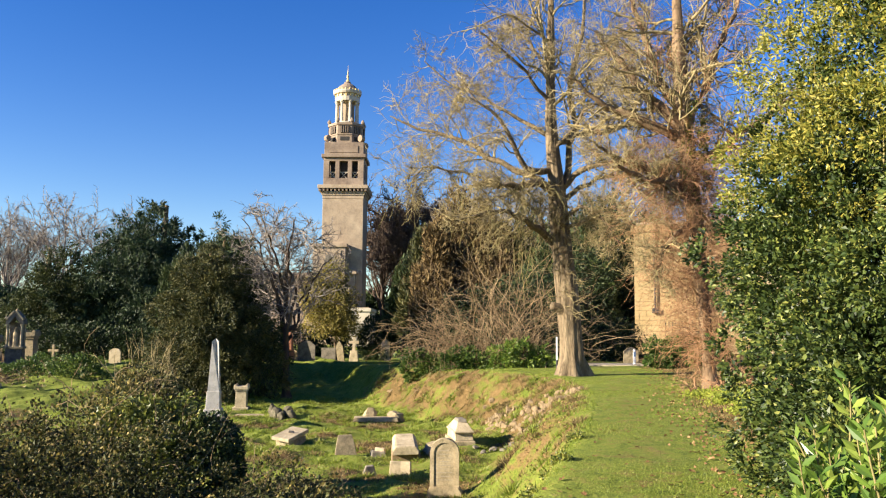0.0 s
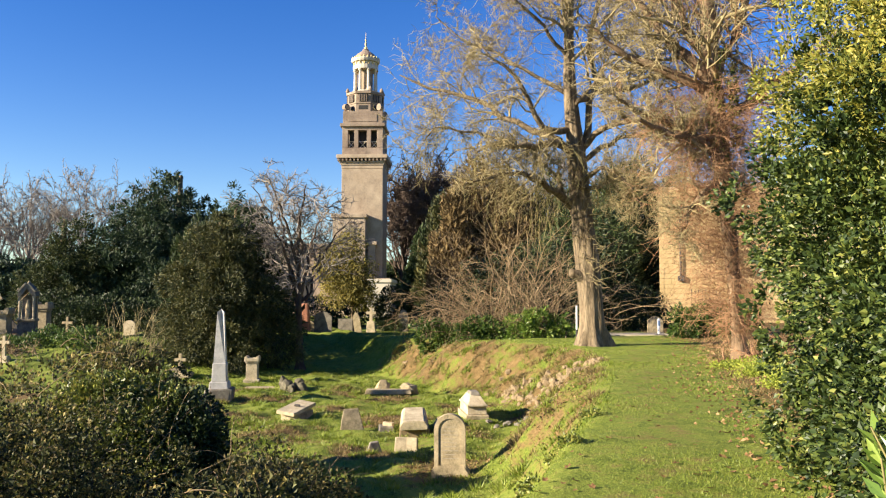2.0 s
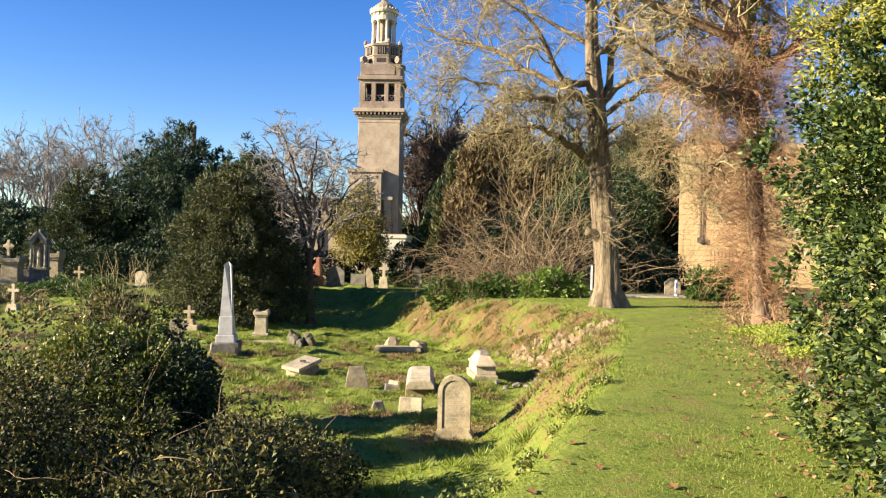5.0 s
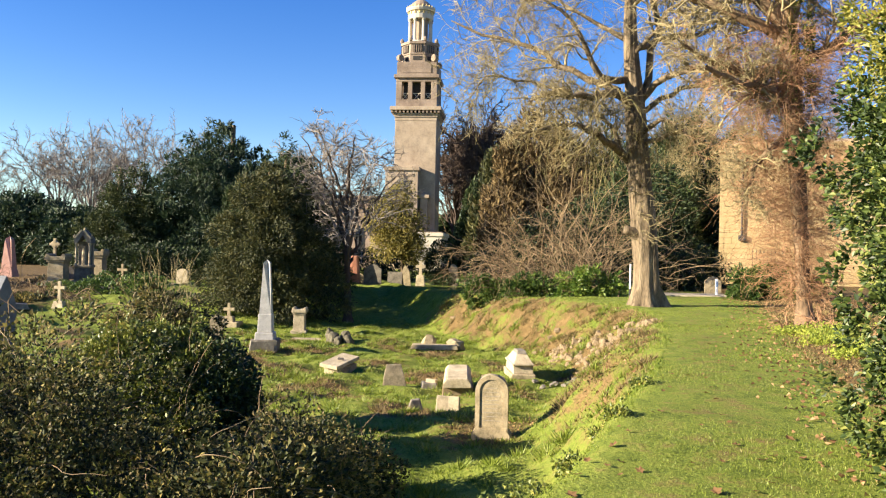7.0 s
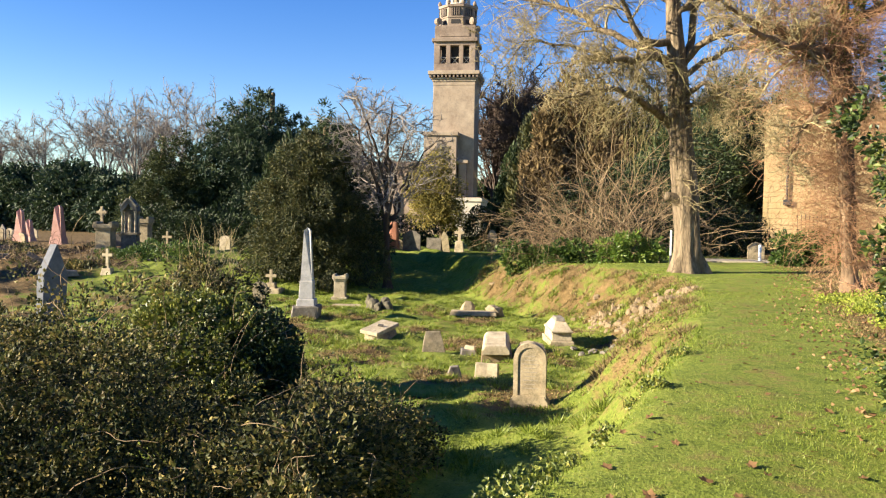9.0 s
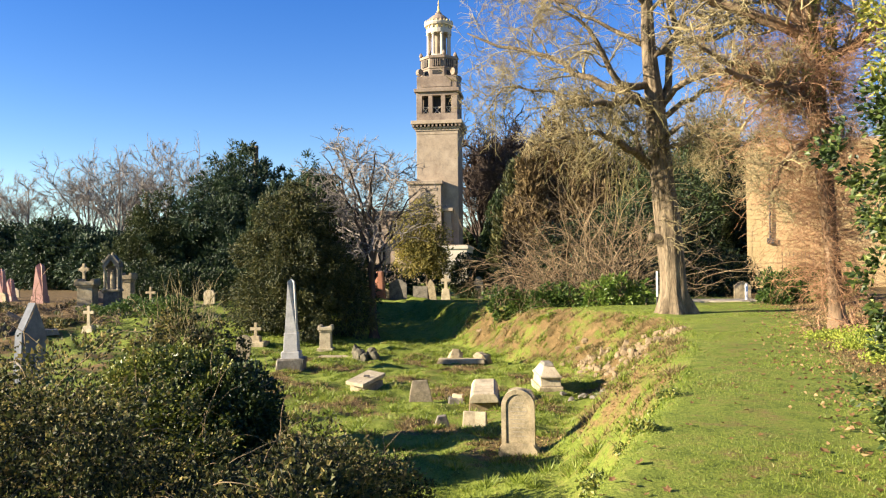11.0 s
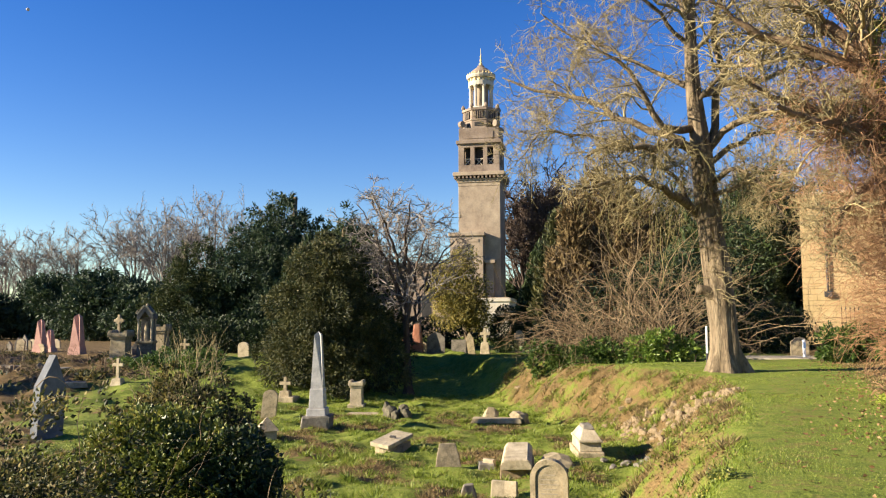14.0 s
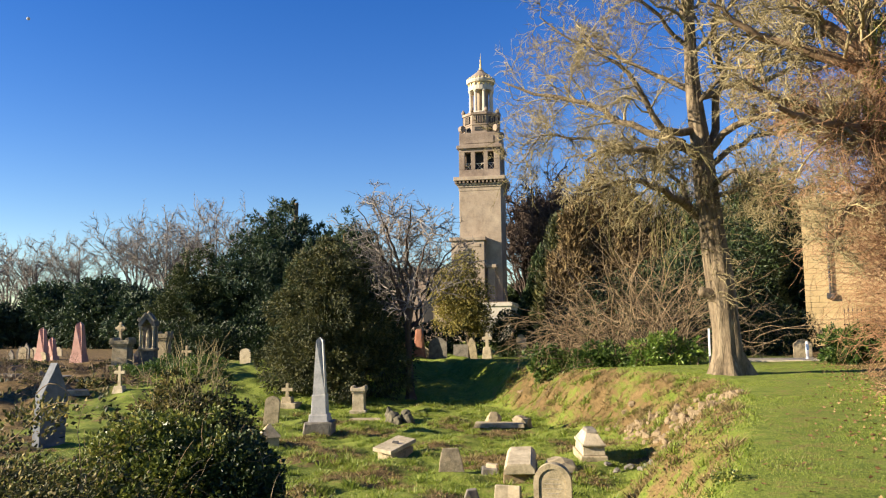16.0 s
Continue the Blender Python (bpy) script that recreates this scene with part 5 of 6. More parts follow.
# ---------------- evergreens ----------------
def evergreen(name, label, base, blobs, n, length, width, material, seed, category="tree", shell=0.35, lump=0.25, f=0.8, up=0.0, trunk=0.0, droop=0.0, group="", trunk_mat="bark", spiky=0.0, inner=0.25, tuft=0.0, per=40):
    """A leafy crown of lumpy masses, on a trunk if it shows one."""
    rng = np.random.default_rng(seed)
    t = thing(name, *base, label, category, group)
    off = np.array(base)
    if tuft:
        p, out = tufts(rng, blobs, n, per, tuft, shell, lump, f, seed)
    else:
        p, out = in_blobs(rng, blobs, n, shell, lump, f, seed)
    if inner:
        p2, o2 = in_blobs(rng, [(*b[:3], b[3] * 0.72, b[4] * 0.72, b[5] * 0.72) for b in blobs], int(n * inner), 0.3, lump, f, seed)
        p, out = np.concatenate([p, p2]), np.concatenate([out, o2])
    keep = p[:, 2] > height(p[:, 0], p[:, 1]) + 0.02
    p, out = p[keep], out[keep]
    way = out + rng.normal(0, 0.45 if tuft else 0.7, p.shape) + np.array([0, 0, up - droop])
    k = rng.uniform(0.6, 1.35, len(p))
    if spiky:
        big = rng.random(len(p)) < spiky
        k = np.where(big, k * 2.0, k)
    v, tr = leaves(rng, p - off, way, length * k, width * np.minimum(k, 1.4))
    part("crown", mesh_of("crown", v, tr), material, t, kind="stuff")
    if trunk:
        top = max(b[2] for b in blobs) - base[2]
        bx = np.mean([b[0] for b in blobs]) - base[0]
        pl, r = polyline([(0, 0, -0.1, trunk), (0.05 * bx, 0, top * 0.4, trunk * 0.8), (bx * 0.3, 0, top, trunk * 0.35)], 8)
        part("trunk", tube_mesh("trunk", [(pl, r, 10)]), trunk_mat, t)
    return t


def tiers(x, y, z0, top, r, n, seed, flat=0.3, dome=1.0):
    """Overlapping masses from a broad foot to a narrow top."""
    rg = np.random.default_rng(seed)
    out = []
    for k in range(n):
        f = (k + rg.uniform(0, 0.8)) / n
        reach = r * (1 - f) ** dome
        a = 2.4 * k + rg.uniform(-0.5, 0.5)
        d = reach * rg.uniform(0.35, 0.75)
        s = max(reach * rg.uniform(0.45, 0.7), r * 0.13)
        out.append((x + d * math.cos(a), y + d * 0.8 * math.sin(a), z0 + (top - z0) * f, s, s * 0.85, max(s * flat * rg.uniform(0.8, 1.4), 0.4)))
    return out + [(x, y, z0 + (top - z0) * 0.35, r * 0.55, r * 0.5, (top - z0) * 0.38)]


# the yew in the hollow's back corner, with layered masses
evergreen("yew_tree", "broad dark bronze-green yew down to the grass", (-11.3, 38.8, z_at(-11.3, 38.8)),
          tiers(-11.3, 38.8, -0.4, 5.4, 2.9, 26, 411, 0.6, 0.45) + [(-12.4, 37.9, -0.5, 1.4, 1.2, 1.1), (-10.3, 37.8, -0.6, 1.4, 1.2, 1.1)],
          72000, 0.15, 0.05, "yew_brown", 51, lump=0.25, f=1.5, droop=0.25, trunk=0.3, spiky=0.1, shell=0.35, tuft=0.32, per=45)
evergreen("yew_tree", "dense dark yew standing behind another", (-12.0, 43.6, z_at(-12.0, 43.6)),
          tiers(-12.0, 43.6, 0.2, 6.6, 3.3, 24, 414, 0.6, 0.45) + [(-11.4, 41.6, 1.6, 1.7, 1.6, 2.8), (-11.0, 45.8, 1.6, 1.7, 1.6, 2.8)], 48000, 0.18, 0.06, "yew", 52, lump=0.25, f=1.4, droop=0.2, trunk=0.3, spiky=0.12, shell=0.35, tuft=0.36, per=40)
for k, (x, y, top, r) in enumerate(((-14.9, 46.0, 6.6, 0.8), (-14.0, 46.5, 7.0, 0.8), (-13.1, 46.2, 7.2, 0.8), (-12.1, 46.6, 7.1, 0.8), (-11.2, 46.2, 6.6, 0.8), (-15.6, 46.2, 5.6, 0.8))):
    evergreen("columnar_yew", "dark upright columnar yew", (x, y, z_at(x, y)), [(x, y, top * 0.45, r, r, top * 0.5), (x - 0.4, y - 0.3, top * 0.4, r * 0.6, r * 0.6, top * 0.42), (x + 0.4, y - 0.2, top * 0.42, r * 0.6, r * 0.6, top * 0.45)],
              7000, 0.34, 0.08, "yew", 60 + k, lump=0.2, f=1.6, up=1.6, group="clump of columnar yews")
evergreen("cedar_tree", "tall blue-green conifer with tiered crown", (-21.0, 59.0, -0.55),
          tiers(-21.6, 59, 0.6, 10.8, 7.2, 44, 412, 0.34, 0.6) + tiers(-16.6, 58.6, 1.0, 9.4, 3.8, 24, 413, 0.4, 0.55),
          80000, 0.26, 0.085, "cedar", 71, lump=0.25, f=1.1, spiky=0.12, trunk=0.4, shell=0.35, tuft=0.5, per=45)
evergreen("holm_oak", "rounded dull olive-green evergreen tree", (-28.5, 57.0, -0.55),
          tiers(-27.2, 57, 0.4, 7.4, 3.8, 22, 415, 0.7, 0.45) + [(-29.4, 57, 1.6, 2.2, 2.0, 2.2)], 36000, 0.18, 0.085, "holm", 72, lump=0.2, f=0.9, trunk=0.35, tuft=0.45, per=40)
evergreen("holly_bush", "dark evergreen undergrowth below the yews", (-21.0, 51.0, z_at(-21, 51)),
          [(-23.5, 52, 0.4, 2.6, 1.2, 1.5), (-20.0, 52.5, 0.3, 2.2, 1.2, 1.5), (-16.8, 51.0, 0.7, 2.2, 1.3, 1.9), (-27.0, 53, 0.5, 2.2, 1.2, 1.6)], 14000, 0.2, 0.09, "ivy", 73, category="bush")
for k, (x, y, sx, top) in enumerate(((-52, 84, 6, 7.2), (-61, 88, 6, 7.4), (-70, 86, 6, 5.2), (-44, 80, 5, 5.5), (-78, 84, 6, 4.6), (-37, 76, 5, 4.5))):
    evergreen("evergreen_tree", "dark distant evergreen tree", (x, y, -0.6),
              [(x, y, top * 0.35, sx, 4, top * 0.5), (x - 2, y, top * 0.6, sx * 0.45, 3, top * 0.4), (x + 2.4, y, top * 0.55, sx * 0.4, 3, top * 0.38), (x, y, top * 0.72, 1.4, 1.4, top * 0.3)], 11000, 0.5, 0.2, "cedar", 80 + k, lump=0.3, f=0.5, group="dark evergreens on the skyline", spiky=0.1)
# two trees added out of view, to throw shade over the left ground
for k, (x, y, top) in enumerate(((-47, 27, 9.0), (-51, 35, 9.5))):
    evergreen("evergreen_tree", "dark evergreen tree at the cemetery edge", (x, y, z_at(x, y)), tiers(x, y, 0.5, top, 4.0, 14, 430 + k, 0.5, 0.5), 9000, 0.5, 0.25, "cedar", 430 + k, lump=0.3, f=0.6, group="dark evergreens at the edge", trunk=0.35)
for k, x in enumerate((-24, -14, -4, 6, 17, 28)):
    evergreen("evergreen_tree", "dark far wood behind the tower", (x, 124, -0.6), [(x, 124, 2, 6.5, 3, 4.5), (x + 3, 124, 4, 3, 2.5, 4)], 5000, 0.9, 0.4, "yew", 300 + k, lump=0.3, f=0.5, group="far wood")
evergreen("yellowing_tree", "small round tree with yellow-olive leaves", (-7.2, 54.2, z_at(-7.2, 54.2)),
          [(-7.6, 53.9, 3.4, 1.6, 1.4, 1.7), (-8.0, 53.7, 2.2, 1.5, 1.3, 1.2), (-6.9, 53.7, 2.7, 1.4, 1.3, 1.7), (-6.5, 53.9, 1.8, 1.1, 1.1, 1.1), (-7.5, 54.1, 5.0, 1.2, 1.1, 1.3), (-8.7, 53.5, 3.8, 1.1, 1.0, 1.4)], 15000, 0.16, 0.08, "olive", 90, lump=0.3, f=1.5, trunk=0.13, shell=0.6, inner=0.1)
# shrubs added to darken the view of the range's bright wall foot
evergreen("holly_bush", "dark evergreen shrubs below the stone range", (-11.5, 62.0, z_at(-11.5, 62.0)), [(-15.0, 62, 0.3, 2.2, 1.2, 1.7), (-11.6, 62.4, 0.2, 2.2, 1.2, 1.5), (-8.6, 62, 0.3, 1.8, 1.2, 1.6), (-18.0, 62, 0.4, 2.0, 1.2, 1.8)], 12000, 0.22, 0.1, "ivy", 94, category="bush", lump=0.3)
evergreen("clipped_yew", "rounded dark clipped evergreen", (-4.75, 55.0, z_at(-4.75, 55)), [(-4.75, 55, 0.8, 1.15, 1.0, 1.7), (-4.4, 54.6, -0.1, 1.1, 0.9, 0.8)], 9000, 0.15, 0.06, "ivy", 91, lump=0.12, category="bush")
for k, (x, y, top, r) in enumerate(((-1.6, 62, 9.5, 1.7), (1.3, 60, 12.8, 2.2), (4.2, 58, 9.4, 2.4), (-3.2, 64, 7.0, 1.4), (7.6, 52, 8.8, 2.6), (10.2, 56, 10.6, 2.4), (-0.3, 57, 10.0, 1.8), (2.9, 57.5, 11.2, 2.0), (6.2, 58, 10.2, 2.3), (12.4, 58, 11.6, 2.5), (15.4, 60, 10.5, 2.4))):
    evergreen("cypress_tree", ("brown-tinged conical conifer behind the thicket" if k in (1, 2, 6, 7) else "tall dark cypress behind the thicket"), (x, y, -0.5), [(x, y, top * 0.33, r, r, top * 0.42), (x, y, top * 0.6, r * 0.7, r * 0.7, top * 0.4), (x + r * 0.4, y - 0.6, top * 0.3, r * 0.7, r * 0.7, top * 0.36), (x - r * 0.5, y - 0.4, top * 0.28, r * 0.7, r * 0.7, top * 0.34)],
              10500, 0.46, 0.14, "russet_leaf" if k in (1, 2, 6, 7) else "yew_brown" if k in (0, 8) else "yew", 100 + k, lump=0.25, f=1.0, up=1.0, group="cypresses", trunk=0.2)
evergreen("evergreen_thicket", "dark ivy-clad evergreen mass behind the path end", (7.4, 47.0, -0.3), [(-0.6, 42.5, 0.8, 1.6, 1.0, 1.9), (1.6, 41.5, 1.2, 2.0, 1.0, 2.4), (3.8, 41.8, 1.6, 1.8, 1.0, 3.0), (5.8, 41.6, 1.2, 1.6, 0.9, 2.2), (7.8, 42.2, 0.6, 1.6, 0.9, 1.9), (9.6, 43.4, 0.4, 1.3, 0.9, 1.5), (6.6, 47, 2.4, 2.4, 1.6, 3.0), (8.8, 48, 3.2, 2.0, 1.6, 3.6), (4.6, 46, 2.0, 2.2, 1.6, 2.6), (9.8, 47.5, 1.0, 1.6, 1.2, 1.6), (7.2, 46.0, 0.6, 2.4, 1.0, 1.2)], 44000, 0.22, 0.09, "ivy", 111, lump=0.3, category="bush", trunk=0.15)
# first bush in bright leaves; the others' shade is put in by darker leaves
for k, (bl, n) in enumerate((([(2.8, 35.0, 0.25, 0.75, 0.5, 0.85), (3.5, 35.1, 0.3, 0.8, 0.5, 0.85), (4.3, 35.2, 0.2, 0.6, 0.5, 0.75)], 4200), ([(1.4, 35.6, 0.05, 0.8, 0.5, 0.8), (0.6, 35.8, 0.0, 0.7, 0.5, 0.7)], 3000), ([(-1.2, 36.9, -0.05, 0.9, 0.5, 0.7), (-0.4, 36.6, -0.1, 0.6, 0.5, 0.6)], 2600))):
    evergreen("laurel_bush", "low glossy green laurel bush under the thicket", (bl[0][0], bl[0][1], z_at(bl[0][0], bl[0][1])), bl, n, 0.15, 0.07, "laurel_bright" if k == 0 else "laurel", 120 + k, category="bush", lump=0.2, f=2.0, group="laurel bushes", tuft=0.22, per=30)
evergreen("laurel_bush", "rounded glossy green shrub before the house wall", (10.2, 33.9, z_at(10.2, 33.9)), [(9.35, 34.2, 0.5, 0.75, 0.7, 0.75), (10.2, 33.8, 0.6, 0.9, 0.8, 0.85), (11.1, 33.5, 0.5, 0.8, 0.7, 0.75)], 8000, 0.15, 0.065, "laurel", 130, category="bush", lump=0.2, f=1.8, tuft=0.22, per=40)


evergreen("far_hedge", "dark ivy-clad hedge below the far trees", (-70, 98, z_at(-70, 98)), [(-92 + 5.5 * k, 98 - 0.5 * (k % 3), 0.9, 4.2, 1.8, 2.6 + 0.8 * math.sin(2.1 * k)) for k in range(11)], 14000, 0.55, 0.28, "yew", 340, category="hedge", lump=0.35, f=0.5)


# ---------------- brown thicket under the big tree ----------------
def thicket(name, label, spots, seed, n, length, material, rise=0.10, mat2=None):
    rng = np.random.default_rng(seed)
    x0, y0 = spots[0][0], spots[0][1]
    z0 = z_at(x0, y0)
    t = thing(name, x0, y0, z0, label, "bush")
    S = np.array(spots, float)
    who = rng.integers(0, len(S), n)
    start = np.stack([S[who, 0] + rng.normal(0, S[who, 2] * 0.5), S[who, 1] + rng.normal(0, 0.5, n), 0 * who], -1)
    start[:, 2] = height(start[:, 0], start[:, 1]) - 0.05
    a = rng.uniform(0, 2 * math.pi, n)
    way = np.stack([np.cos(a) * 0.75, np.sin(a) * 0.55 - 0.15, rng.uniform(0.5, 1.6, n)], -1)
    s1 = stems(rng, start - np.array([x0, y0, z0]), way, length * rng.uniform(0.5, 1.15, n) * S[who, 3], rng.uniform(0.014, 0.034, n), 0.19, -rise, 10)
    s2 = sprout(rng, *s1, 5, 0.42, 48, 0.5, 0.2, -rise * 0.8, 0.3, 7, 0.008)
    s3 = sprout(rng, *s2, 3, 0.45, 48, 0.6, 0.15, -0.04, 0.3, 4, 0.006)
    part("stem_tangle", tube_mesh("stem_tangle", [(*s1, 5), (*s2, 4)]), material, t, kind="stuff")
    part("twig_tangle", tube_mesh("twig_tangle", [(*s3, 3)]), mat2 or material, t, kind="stuff")


thicket("shrub_thicket", "tangled leafless brown shrub arching to the ground", [(-0.3, 38.0, 0.8, 0.42), (0.7, 38.0, 0.8, 0.55), (1.8, 37.8, 0.9, 0.75), (3.0, 37.6, 0.9, 0.95), (3.8, 38.4, 0.9, 1.0), (1.8, 39.5, 0.9, 0.95)], 141, 150, 7.0, "twig_brown", 0.085)
thicket("shrub_thicket", "leafless grey-brown scrub behind the big tree", [(5.8, 43.5, 1.0, 1.1), (7.4, 44.0, 1.2, 1.2), (4.5, 43.5, 1.0, 1.2)], 142, 36, 5.0, "twig_brown", 0.08, "twig_green")
thicket("shrub_thicket", "russet twiggy undergrowth beside the path", [(7.6, 18.5, 0.8, 0.5), (7.2, 20.5, 0.6, 0.6), (8.4, 22.5, 0.8, 0.7), (6.9, 16.6, 0.5, 0.45)], 143, 60, 1.1, "twig_red", 0.12)

thicket("bracken", "low dead brown bracken among the old graves", [(-23.5, 35.5, 1.5, 0.9), (-27.0, 38.0, 2.0, 1.0), (-30.5, 41.0, 2.0, 1.0), (-25.5, 41.5, 1.6, 0.9), (-20.8, 37.8, 1.2, 0.8), (-33.5, 44.0, 2.0, 1.0)], 144, 190, 1.3, "twig_brown", 0.1)

# ---------------- holly hedge by the path ----------------
t = evergreen("holly_tree", "tall glossy holly hedge, gold-tipped in sun", (4.6, 8.0, z_at(4.6, 8.0)),
              [(4.87, 8.2, 1.3, 1.45, 2.4, 1.6), (4.97, 8.4, 2.4, 1.55, 2.3, 1.3), (4.82, 5.8, 1.3, 1.35, 1.6, 1.5), (4.87, 6.0, 2.6, 1.3, 1.5, 1.4), (4.57, 9.4, 2.2, 1.2, 1.3, 1.2), (4.37, 7.6, 0.5, 0.95, 1.6, 0.8), (3.62, 6.9, 0.6, 0.8, 1.1, 0.85), (3.27, 5.9, 0.35, 0.65, 0.9, 0.6), (3.97, 7.4, 1.3, 0.8, 1.2, 0.9), (5.17, 8.4, 4.4, 1.1, 1.7, 1.5), (5.27, 6.2, 4.5, 0.95, 1.3, 1.4), (5.57, 8.8, 6.3, 0.85, 1.5, 1.3), (4.02, 8.9, 1.9, 0.95, 1.0, 1.6), (3.98, 8.8, 0.5, 0.85, 1.0, 0.9), (4.4, 9.2, 3.2, 0.9, 0.9, 1.0)],
              140000, 0.055, 0.038, "holly", 151, category="hedge", lump=0.24, f=1.7, shell=0.22, inner=0.4, tuft=0.16, per=55)
rng = np.random.default_rng(152)
# upper leaves in the brighter copy: sunlight painted as leaf colour
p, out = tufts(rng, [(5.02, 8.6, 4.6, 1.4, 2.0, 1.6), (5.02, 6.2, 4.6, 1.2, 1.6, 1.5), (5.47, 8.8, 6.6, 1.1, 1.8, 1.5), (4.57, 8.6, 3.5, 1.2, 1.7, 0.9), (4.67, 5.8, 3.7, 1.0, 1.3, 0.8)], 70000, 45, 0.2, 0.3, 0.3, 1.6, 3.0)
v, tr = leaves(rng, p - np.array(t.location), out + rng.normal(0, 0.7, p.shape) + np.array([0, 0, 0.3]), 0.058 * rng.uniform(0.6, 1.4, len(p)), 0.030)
part("upper_crown", mesh_of("upper_crown", v, tr), "holly_lit", t, "sunlit yellow-green upper leaves", "stuff")
n = 50
s0 = np.stack([rng.uniform(4.2, 5.4, n), rng.uniform(5.5, 9.5, n), rng.uniform(0.0, 5.0, n)], -1) - np.array(t.location)
s1 = stems(rng, s0, np.stack([rng.normal(-0.5, 0.5, n), rng.normal(-0.3, 0.5, n), rng.uniform(0.4, 1.2, n)], -1), rng.uniform(0.6, 1.3, n), np.full(n, 0.012), 0.15, 0.05, 6)
s2 = sprout(rng, *s1, 4, 0.5, 40, 0.6, 0.2, 0.05, 0.2, 4, 0.005)
part("stem_tangle", tube_mesh("stem_tangle", [(*s1, 5), (*s2, 3)]), "twig_green", t, kind="stuff")
pl, r = polyline([(0.2, 0, -0.2, 0.16), (0.1, 0.1, 2.5, 0.13), (0.3, 0.2, 5.2, 0.06)], 8)
part("trunk", tube_mesh("trunk", [(pl, r, 10)]), "bark", t)


def cherry_laurel(x, y, shoots, seed, label):
    """A shrub of upright shoots with long leaves in whorls."""
    rng = np.random.default_rng(seed)
    z = z_at(x, y) - 0.04
    t = thing("laurel_shrub", x, y, z, label, "bush")
    S = np.array(shoots, float)
    n = len(S)
    s1 = stems(rng, np.stack([S[:, 0] - x, S[:, 1] - y, 0 * S[:, 0]], -1), np.stack([rng.normal(-0.05, 0.18, n), rng.normal(-0.05, 0.15, n), np.ones(n)], -1), S[:, 2], np.full(n, 0.012), 0.08, 0.12, 8)
    part("stem_tangle", tube_mesh("stem_tangle", [(*s1, 6)]), "twig_green", t)
    P, W = [], []
    for i in range(n):
        for k in range(26):
            f = 0.25 + 0.75 * k / 25
            at = s1[0][i, min(int(f * 7), 6)] * (1 - (f * 7 % 1)) + s1[0][i, min(int(f * 7) + 1, 7)] * (f * 7 % 1) if f < 1 else s1[0][i, 7]
            a = 2.4 * k + i
            way = np.array([math.cos(a), math.sin(a), 0.35 + 0.5 * f])
            way /= np.linalg.norm(way)
            P.append(at + way * 0.07), W.append(way)
    v, tr = leaves(rng, np.array(P), np.array(W), 0.135 * rng.uniform(0.75, 1.2, len(P)), 0.046, 0.15)
    part("leaf_whorl", mesh_of("leaf_whorl", v, tr), "laurel_bright", t, "long bright green leaves", "stuff")


rng = np.random.default_rng(160)
cherry_laurel(2.75, 4.6, [(2.08 + 0.62 * a, 4.3 + 0.7 * b, 0.48 + 0.65 * a + 0.3 * c) for a, b, c in rng.random((80, 3))], 161, "bright green laurel shoots at the path edge")

# ---------------- brambles before the hollow ----------------
BR = [(-5.6, 9.4, -0.7, 1.7, 1.6, 1.5), (-3.3, 9.3, -1.05, 1.35, 1.3, 1.25), (-7.5, 9.2, -0.7, 2.0, 1.8, 1.4), (-2.6, 8.8, -1.5, 0.8, 1.1, 1.1), (-4.4, 8.4, -1.15, 1.6, 1.2, 1.3), (-6.4, 8.0, -0.85, 1.8, 1.3, 1.25), (-9.2, 8.6, -0.85, 2.0, 1.6, 1.3), (-3.5, 7.1, -1.5, 1.1, 0.9, 0.85), (-5.4, 11.0, -0.9, 1.2, 1.0, 1.1), (-4.2, 9.6, -0.35, 1.1, 1.0, 1.3)]
t = evergreen("bramble_bush", "tangled bramble mound with dark and yellowed leaves", (-4.6, 9.4, z_at(-4.6, 9.4)), BR, 128000, 0.047, 0.033, "bramble", 171, category="bush", lump=0.36, f=1.9, shell=0.42, inner=0.25, tuft=0.18, per=34)
n = 420
p, out = in_blobs(np.random.default_rng(172), BR, n, 0.4, 0.32, 1.7, 171)
rng = np.random.default_rng(173)
s1 = stems(rng, p - np.array(t.location), out + rng.normal(0, 0.6, p.shape) + np.array([0, 0, 0.4]), rng.uniform(0.3, 1.1, n), np.full(n, 0.005), 0.2, -0.14, 9)
part("cane_tangle", tube_mesh("cane_tangle", [(*s1, 4)]), "twig_brown", t, "arching bramble canes", "stuff")


def canes(t, n, seed, longest=0.9):
    """Thin arching canes breaking out of a leafy mound."""
    rng = np.random.default_rng(seed)
    crown = [c for c in t.children if c.name.startswith("crown")][0].data
    co = np.empty(len(crown.vertices) * 3, np.float32)
    crown.vertices.foreach_get("co", co)
    p = co.reshape(-1, 3)[rng.integers(0, len(crown.vertices), n)].astype(float)
    s1 = stems(rng, p, rng.normal(0, 0.6, p.shape) + np.array([0.1, -0.3, 0.8]), rng.uniform(0.3, longest, n), np.full(n, 0.005), 0.2, -0.14, 8)
    part("cane_tangle", tube_mesh("cane_tangle", [(*s1, 4)]), "twig_brown", t, "thin arching brown canes", "stuff")


canes(evergreen("bramble_bush", "bramble mound reaching back into the hollow", (-7.0, 14.6, z_at(-7.0, 14.6)), [(-7.0, 14.4, -1.65, 1.6, 1.4, 1.1), (-9.4, 14.8, -1.6, 2.0, 1.8, 1.1), (-4.6, 13.6, -1.5, 1.1, 1.1, 0.8)], 20000, 0.085, 0.06, "bramble", 179, category="bush", lump=0.3, f=2.0, shell=0.4), 120, 400)
